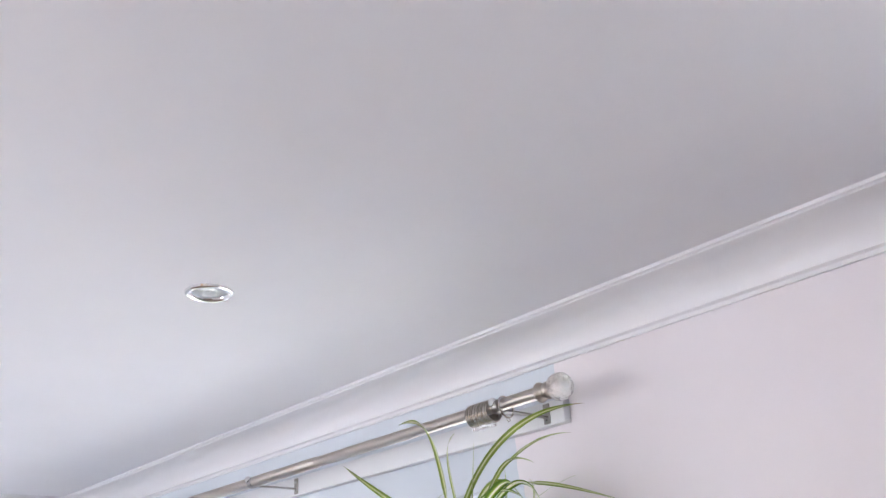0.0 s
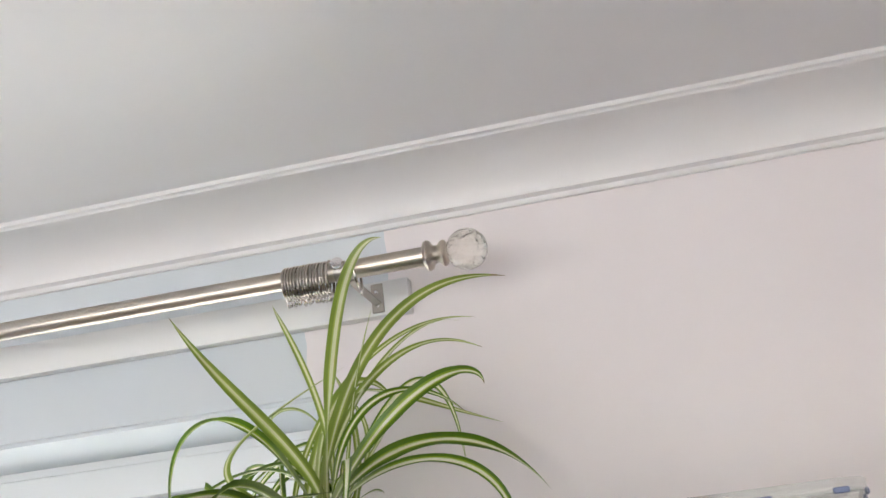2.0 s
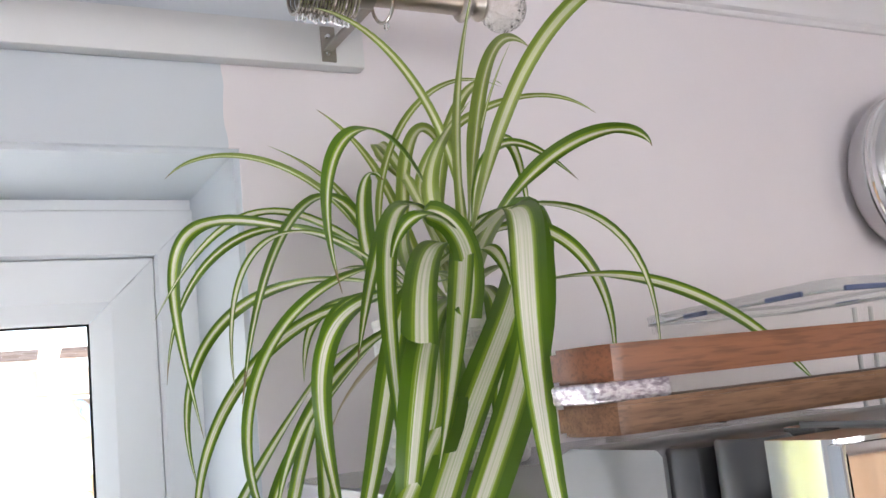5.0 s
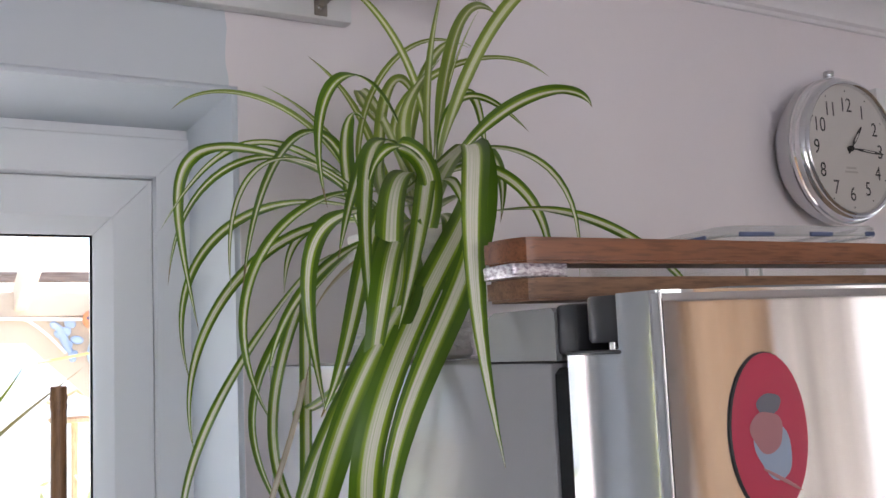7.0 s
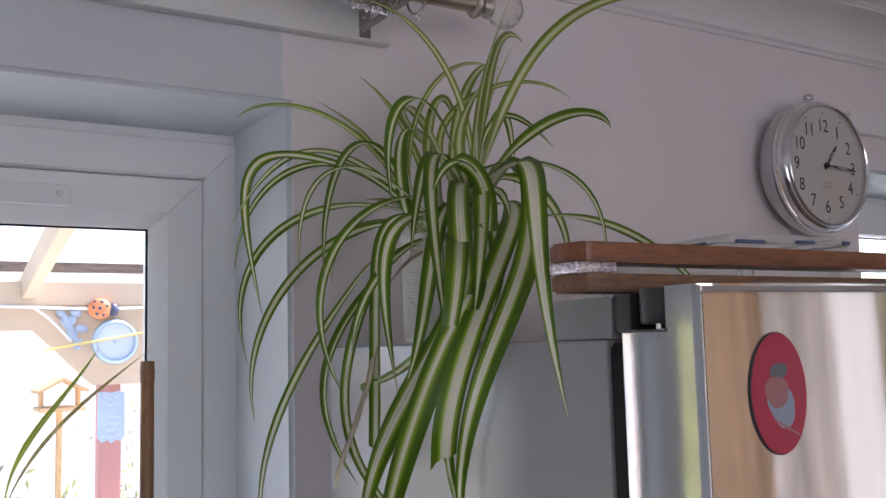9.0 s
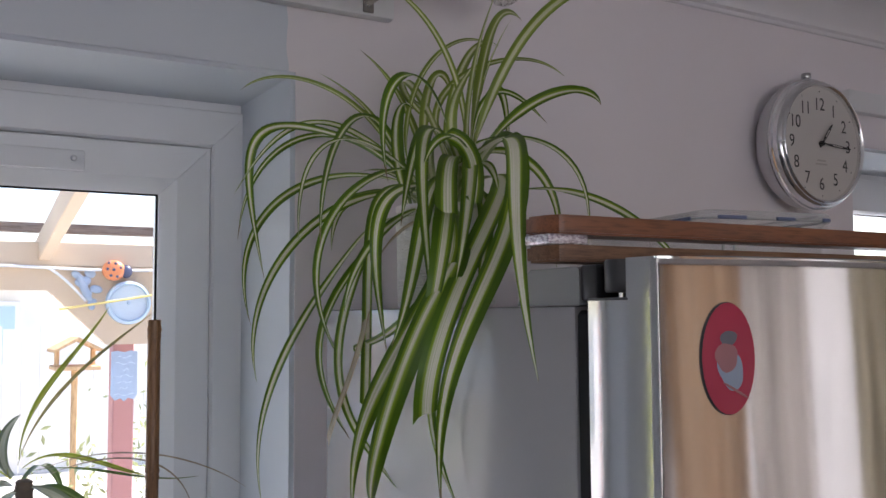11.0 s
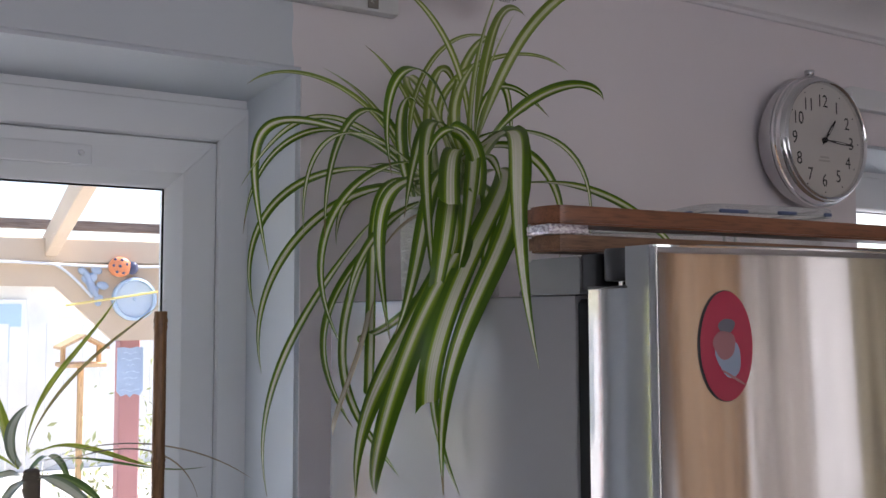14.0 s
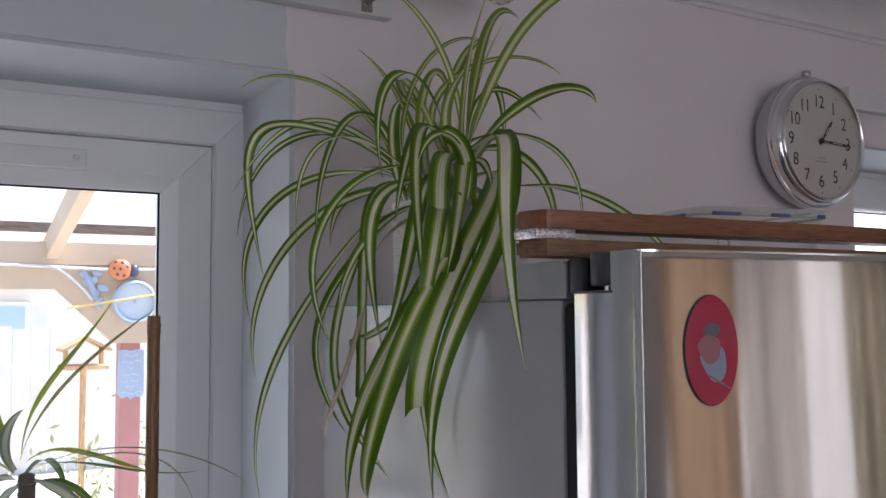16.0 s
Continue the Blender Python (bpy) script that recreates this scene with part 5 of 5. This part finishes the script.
strap_leaf(plant, M["leaf"], (0.143, -0.328, 1.822), (0.035, -0.153, 1.947), (-0.083, 0.055, 1.856), (-0.033, 0.017, 1.657), 0.0138, face=0.85)
strap_leaf(plant, M["leaf"], (0.138, -0.323, 1.810), (0.062, -0.211, 1.920), (-0.089, -0.041, 1.758), (-0.050, -0.061, 1.573), 0.0143, face=0.85)
strap_leaf(plant, M["leaf"], (0.145, -0.321, 1.852), (0.036, -0.313, 1.923), (-0.144, -0.340, 1.779), (-0.039, -0.344, 1.616), 0.0136, face=0.85)
strap_leaf(plant, M["leaf"], (0.144, -0.331, 1.836), (0.091, -0.135, 1.871), (0.106, 0.015, 1.881), (0.085, -0.031, 1.777), 0.0136, face=0.85)
strap_leaf(plant, M["leaf"], (0.135, -0.320, 1.801), (0.029, -0.266, 1.977), (-0.061, -0.220, 1.939), (-0.048, -0.225, 1.769), 0.0108, face=0.85)
strap_leaf(plant, M["leaf"], (0.099, -0.332, 1.837), (-0.089, -0.295, 1.687), (-0.065, -0.295, 1.601), (-0.024, -0.338, 1.517), 0.0146, root=(0.117, -0.315, 1.800), face=0.85, front=(-0.9, -0.45, 0))
strap_leaf(plant, M["leaf"], (0.148, -0.331, 1.856), (-0.015, -0.434, 1.823), (-0.082, -0.478, 1.840), (-0.023, -0.441, 1.626), 0.0189, face=0.85)
strap_leaf(plant, M["leaf"], (0.154, -0.324, 1.878), (0.078, -0.347, 1.968), (-0.003, -0.463, 1.906), (-0.027, -0.560, 1.663), 0.0183, face=0.85)
strap_leaf(plant, M["pale_leaf"], (0.152, -0.335, 1.905), (0.212, -0.257, 1.855), (0.044, -0.457, 1.930), (-0.015, -0.566, 1.783), 0.0250, cut=True, root=(0.147, -0.315, 1.800), face=0.85)
strap_leaf(plant, M["leaf"], (0.152, -0.338, 1.817), (0.100, -0.478, 1.883), (0.006, -0.511, 1.917), (0.023, -0.447, 1.848), 0.0165, face=0.85)
strap_leaf(plant, M["pale_leaf"], (0.081, -0.344, 1.840), (0.166, -0.564, 1.932), (-0.040, -0.670, 1.868), (-0.020, -0.736, 1.612), 0.0249, root=(0.117, -0.315, 1.800), face=0.85)
strap_leaf(plant, M["leaf"], (0.148, -0.333, 1.853), (0.206, -0.315, 1.951), (0.334, -0.253, 1.979), (0.396, -0.109, 1.873), 0.0208, face=0.85)
strap_leaf(plant, M["leaf"], (0.168, -0.335, 1.890), (0.160, -0.253, 1.928), (0.256, -0.527, 1.958), (0.221, -0.516, 1.756), 0.0131, root=(0.147, -0.315, 1.800), face=0.85)
strap_leaf(plant, M["leaf"], (0.162, -0.332, 1.865), (0.220, -0.254, 1.957), (0.416, -0.258, 1.932), (0.353, -0.277, 1.743), 0.0158, face=0.85)
strap_leaf(plant, M["leaf"], (0.166, -0.322, 1.833), (0.270, -0.440, 1.873), (0.348, -0.488, 1.798), (0.340, -0.562, 1.726), 0.0176, face=0.85)
strap_leaf(plant, M["leaf"], (-0.024, -0.534, 1.691), (-0.024, -0.396, 1.610), (-0.024, -0.298, 1.646), (-0.024, -0.388, 1.620), 0.0108, root=(0.117, -0.315, 1.800), face=0.85, front=(-0.9, -0.45, 0))
strap_leaf(plant, M["leaf"], (0.148, -0.329, 1.829), (-0.048, -0.390, 1.867), (-0.017, -0.391, 1.823), (-0.027, -0.390, 1.560), 0.0159, cut=True, face=0.85, front=(-0.9, -0.45, 0))
strap_leaf(plant, M["leaf"], (0.146, -0.330, 1.852), (-0.002, -0.478, 1.878), (-0.003, -0.497, 1.721), (-0.076, -0.555, 1.641), 0.0195, face=0.85)
strap_leaf(plant, M["leaf"], (0.148, -0.329, 1.839), (0.130, -0.372, 1.876), (0.127, -0.442, 1.889), (0.117, -0.470, 1.824), 0.0161, face=0.85)
strap_leaf(plant, M["leaf"], (0.092, -0.303, 1.799), (0.064, -0.262, 1.903), (0.076, -0.280, 2.002), (0.090, -0.301, 1.958), 0.0187, root=(0.117, -0.315, 1.800), face=0.85)
strap_leaf(plant, M["young_leaf"], (0.162, -0.342, 1.847), (0.045, -0.461, 1.893), (0.034, -0.469, 1.922), (0.183, -0.323, 2.035), 0.0143, face=0.85)
strap_leaf(plant, M["young_leaf"], (0.152, -0.330, 1.837), (0.166, -0.287, 1.879), (0.201, -0.181, 2.006), (0.209, -0.012, 2.059), 0.0104, face=0.85)
strap_leaf(plant, M["leaf"], (0.081, -0.291, 1.842), (0.139, -0.249, 1.846), (0.143, -0.123, 1.922), (0.134, -0.011, 1.908), 0.0131, root=(0.117, -0.315, 1.800), face=0.85)
strap_leaf(plant, M["young_leaf"], (0.138, -0.325, 1.860), (0.118, -0.245, 2.093), (0.136, -0.044, 2.059), (0.330, -0.012, 1.987), 0.0134, face=0.85)
strap_leaf(plant, M["young_leaf"], (0.136, -0.326, 1.843), (0.134, -0.284, 1.954), (0.230, -0.227, 2.128), (0.309, -0.189, 2.107), 0.0154, face=0.85)
# the wide leaves that hang over the fridge's side
strap_leaf(plant, M["leaf"], (0.147, -0.330, 1.840), (0.018, -0.485, 1.806), (-0.056, -0.656, 1.777), (-0.034, -0.535, 1.614), 0.0246, face=0.85)
strap_leaf(plant, M["leaf"], (0.147, -0.330, 1.840), (0.098, -0.450, 1.952), (0.050, -0.516, 1.809), (-0.038, -0.623, 1.708), 0.0195, face=0.85)
strap_leaf(plant, M["leaf"], (0.147, -0.335, 1.845), (0.240, -0.440, 1.908), (-0.098, -0.659, 1.708), (-0.055, -0.588, 1.570), 0.0246, cut=True, face=0.85)
strap_leaf(plant, M["leaf"], (0.102, -0.533, 1.871), (0.058, -0.627, 1.710), (-0.101, -0.655, 1.675), (-0.030, -0.577, 1.473), 0.0270, root=(0.147, -0.315, 1.800), face=0.85)
strap_leaf(plant, M["leaf"], (-0.015, -0.573, 1.731), (-0.038, -0.508, 1.625), (-0.068, -0.423, 1.563), (-0.050, -0.402, 1.440), 0.0270, root=(0.117, -0.315, 1.800), face=0.85, front=(-0.9, -0.45, 0))
strap_leaf(plant, M["leaf"], (-0.005, -0.573, 1.731), (-0.090, -0.601, 1.647), (-0.109, -0.543, 1.483), (-0.030, -0.418, 1.447), 0.0270, root=(0.117, -0.315, 1.800), face=0.85, front=(-0.9, -0.45, 0))
strap_leaf(plant, M["leaf"], (-0.035, -0.573, 1.644), (-0.026, -0.537, 1.575), (-0.019, -0.532, 1.535), (-0.015, -0.585, 1.473), 0.0130, root=(0.117, -0.315, 1.800), face=0.85, front=(-0.9, -0.45, 0))
strap_leaf(plant, M["leaf"], (0.147, -0.330, 1.840), (0.125, -0.287, 2.001), (0.041, -0.391, 1.910), (-0.024, -0.478, 1.775), 0.0177, face=0.85)
strap_leaf(plant, M["leaf"], (0.105, -0.335, 1.845), (-0.044, -0.525, 1.905), (0.150, -0.397, 1.923), (0.035, -0.540, 1.800), 0.0223, cut=True, face=0.85)
strap_leaf(plant, M["leaf"], (-0.016, -0.368, 1.753), (-0.087, -0.338, 1.577), (-0.016, -0.358, 1.521), (-0.020, -0.458, 1.473), 0.0140, root=(0.117, -0.315, 1.800), face=0.85, front=(-0.9, -0.45, 0))
strap_leaf(plant, M["leaf"], (0.020, -0.295, 1.785), (-0.099, -0.341, 1.666), (-0.153, -0.298, 1.560), (-0.101, -0.232, 1.423), 0.0153, root=(0.117, -0.315, 1.800), face=0.85, front=(-0.9, -0.45, 0))
strap_leaf(plant, M["leaf"], (0.120, -0.320, 1.820), (0.032, -0.357, 1.818), (-0.059, -0.407, 1.741), (-0.082, -0.449, 1.677), 0.0130, face=0.85)
strap_leaf(plant, M["leaf"], (0.168, -0.332, 1.845), (0.156, -0.395, 1.835), (0.112, -0.455, 1.770), (0.092, -0.462, 1.712), 0.0215, face=0.85)
strap_leaf(plant, M["straw_leaf"], (-0.018, -0.388, 1.723), (-0.023, -0.398, 1.633), (-0.058, -0.372, 1.568), (-0.050, -0.331, 1.514), 0.0102, cut=True, root=(0.117, -0.315, 1.800), face=0.85, front=(-0.9, -0.45, 0))


# ---- cane and cordyline by the door ----
def bamboo_cane(x, y, top):
    """A brown bamboo cane with swollen joints, standing on the floor."""
    prof = [(0, 0.001), (0.0085, 0.001)]
    joints = [0.22, 0.47, 0.72, 0.98, 1.24, 1.46, top - 0.018]
    for j in joints:
        prof += [(0.0086, j - 0.010), (0.0096, j - 0.004), (0.0088, j), (0.0099, j + 0.004), (0.0088, j + 0.010)]
    prof += [(0.0088, top - 0.001), (0.0078, top), (0.0055, top), (0.0050, top - 0.012), (0, top - 0.012)]
    bm = lathe(prof, 24, "Z", (x, y, 0))
    tagged(part("bamboo_cane", bm, M["bamboo"]), "brown bamboo cane standing upright by the door", "cane")


def cordyline(x, y, crown):
    top = thing("cordyline", x, y, 0, "tall cordyline with thin arching green leaves in a dark pot", "plant")
    part("pot", lathe([(0, 0.001), (0.105, 0.001), (0.11, 0.01), (0.135, 0.24), (0.142, 0.25), (0.142, 0.275), (0.130, 0.275), (0.125, 0.235), (0, 0.235)], 48, "Z", (x, y, 0)), M["dark_pot"], top, "dark glazed pot")
    part("soil", lathe([(0, 0.243), (0.126, 0.238)], 32, "Z", (x, y, 0)), M["soil"], top, "dark soil")
    pts = [(x + 0.02 * math.sin(3 * s), y + 0.01 * math.sin(4 * s + 1), 0.2 + (crown - 0.2) * s) for s in np.linspace(0, 1, 24)]
    part("trunk", tube(pts, lambda s: 0.016 - 0.004 * s + 0.0012 * math.sin(s * 90), 12), M["trunk"], top, "thin grey ringed trunk")
    c = Vector(pts[-1])
    # guides of each leaf from the crown, its breadth and its look
    blades = (((-0.007, 0.0, 0.038), (-0.004, 0.0, 0.131), (0.075, 0.0, 0.187), (0.116, 0.0, 0.263), 0.0115, 1), ((-0.009, 0.0, 0.030), (0.017, -0.013, 0.134), (0.109, -0.021, 0.199), (0.188, -0.030, 0.262), 0.0085, 3),
              ((-0.002, 0.0, 0.025), (0.049, 0.0, 0.067), (0.128, 0.0, 0.005), (0.184, 0.0, -0.002), 0.0130, 1), ((0.002, 0.0, 0.012), (0.095, -0.030, 0.065), (0.242, -0.021, 0.037), (0.327, -0.040, -0.029), 0.0042, 2),
              ((0.007, 0.0, 0.002), (0.081, -0.018, 0.040), (0.216, -0.012, 0.057), (0.245, -0.020, -0.056), 0.0042, 2), ((0.007, 0.0, 0.020), (0.096, 0.011, 0.029), (0.179, 0.008, -0.023), (0.268, 0.020, -0.012), 0.0075, 0),
              ((-0.016, 0.0, 0.014), (-0.043, -0.007, 0.040), (-0.038, -0.020, 0.086), (-0.010, -0.030, 0.107), 0.0170, 4), ((-0.020, 0.0, 0.010), (-0.034, 0.009, 0.047), (-0.045, 0.013, 0.095), (-0.060, 0.020, 0.150), 0.0220, 1),
              ((-0.001, 0.0, -0.002), (0.029, -0.029, 0.0), (0.058, -0.052, -0.022), (0.085, -0.090, -0.055), 0.0180, 4), ((0.015, 0.0, -0.005), (0.047, -0.020, 0.005), (0.077, -0.031, -0.023), (0.100, -0.055, -0.050), 0.0140, 0),
              ((-0.012, 0.0, 0.0), (-0.025, -0.012, 0.007), (-0.043, -0.028, 0.010), (-0.062, -0.045, 0.004), 0.0160, 4), ((-0.010, 0.0, -0.007), (-0.024, -0.021, -0.011), (-0.038, -0.049, -0.018), (-0.050, -0.075, -0.035), 0.0150, 4),
              ((-0.020, 0.02, 0.010), (-0.080, 0.04, 0.060), (-0.150, 0.05, 0.060), (-0.210, 0.06, -0.020), 0.0140, 1), ((0.0, 0.03, 0.0), (0.03, 0.08, 0.03), (0.06, 0.12, 0.02), (0.08, 0.14, -0.06), 0.0140, 0))
    mats = (M["cord_leaf"], M["cord_leaf_pale"], M["cord_dry"], M["cord_turning"], M["cord_grey"])
    for e, a, b, d, w, k in blades:
        strap_leaf(top, mats[k], c + Vector(e), c + Vector(a), c + Vector(b), c + Vector(d), w, 0.2, 0.4, 22, face=0.8)
    part("crown", lathe([(0.011, -0.03), (0.013, -0.02), (0.011, -0.016), (0.014, -0.006), (0.011, -0.002), (0.012, 0.006), (0.008, 0.009), (0.0, 0.010)], 16, "Z", c), M["trunk"], top, "brown leaf bases at the crown")


M["bamboo"] = wood("brown_bamboo", (0.17, 0.08, 0.03), (0.36, 0.19, 0.085), "Z", 1.0, 0.4)
M["dark_pot"] = paint("dark_glaze", (0.04, 0.045, 0.05), 0.25, 0.2, 40, 0.05)
M["trunk"] = paint("grey_bark", (0.16, 0.13, 0.10), 0.8, 0.3, 90, 0.5)
M["cord_leaf"] = leaf_material("dark_green_leaf", (0.10, 0.17, 0.04), (0.19, 0.28, 0.08), (0.28, 0.36, 0.16), 0.02)
M["cord_leaf_pale"] = leaf_material("light_green_leaf", (0.34, 0.42, 0.04), (0.52, 0.56, 0.09), (0.56, 0.58, 0.16), 0.02)
M["cord_turning"] = leaf_material("turning_leaf", (0.40, 0.34, 0.09), (0.52, 0.45, 0.20), (0.54, 0.48, 0.28), 0.03)
M["cord_grey"] = leaf_material("grey_green_leaf", (0.20, 0.25, 0.17), (0.34, 0.40, 0.27), (0.62, 0.64, 0.54), 0.16)
M["cord_dry"] = leaf_material("dry_leaf", (0.36, 0.28, 0.20), (0.44, 0.36, 0.28), (0.50, 0.44, 0.37), 0.02)
bamboo_cane(-0.2175, -0.1225, 1.668)
cordyline(-0.355, 0.10, 1.425)
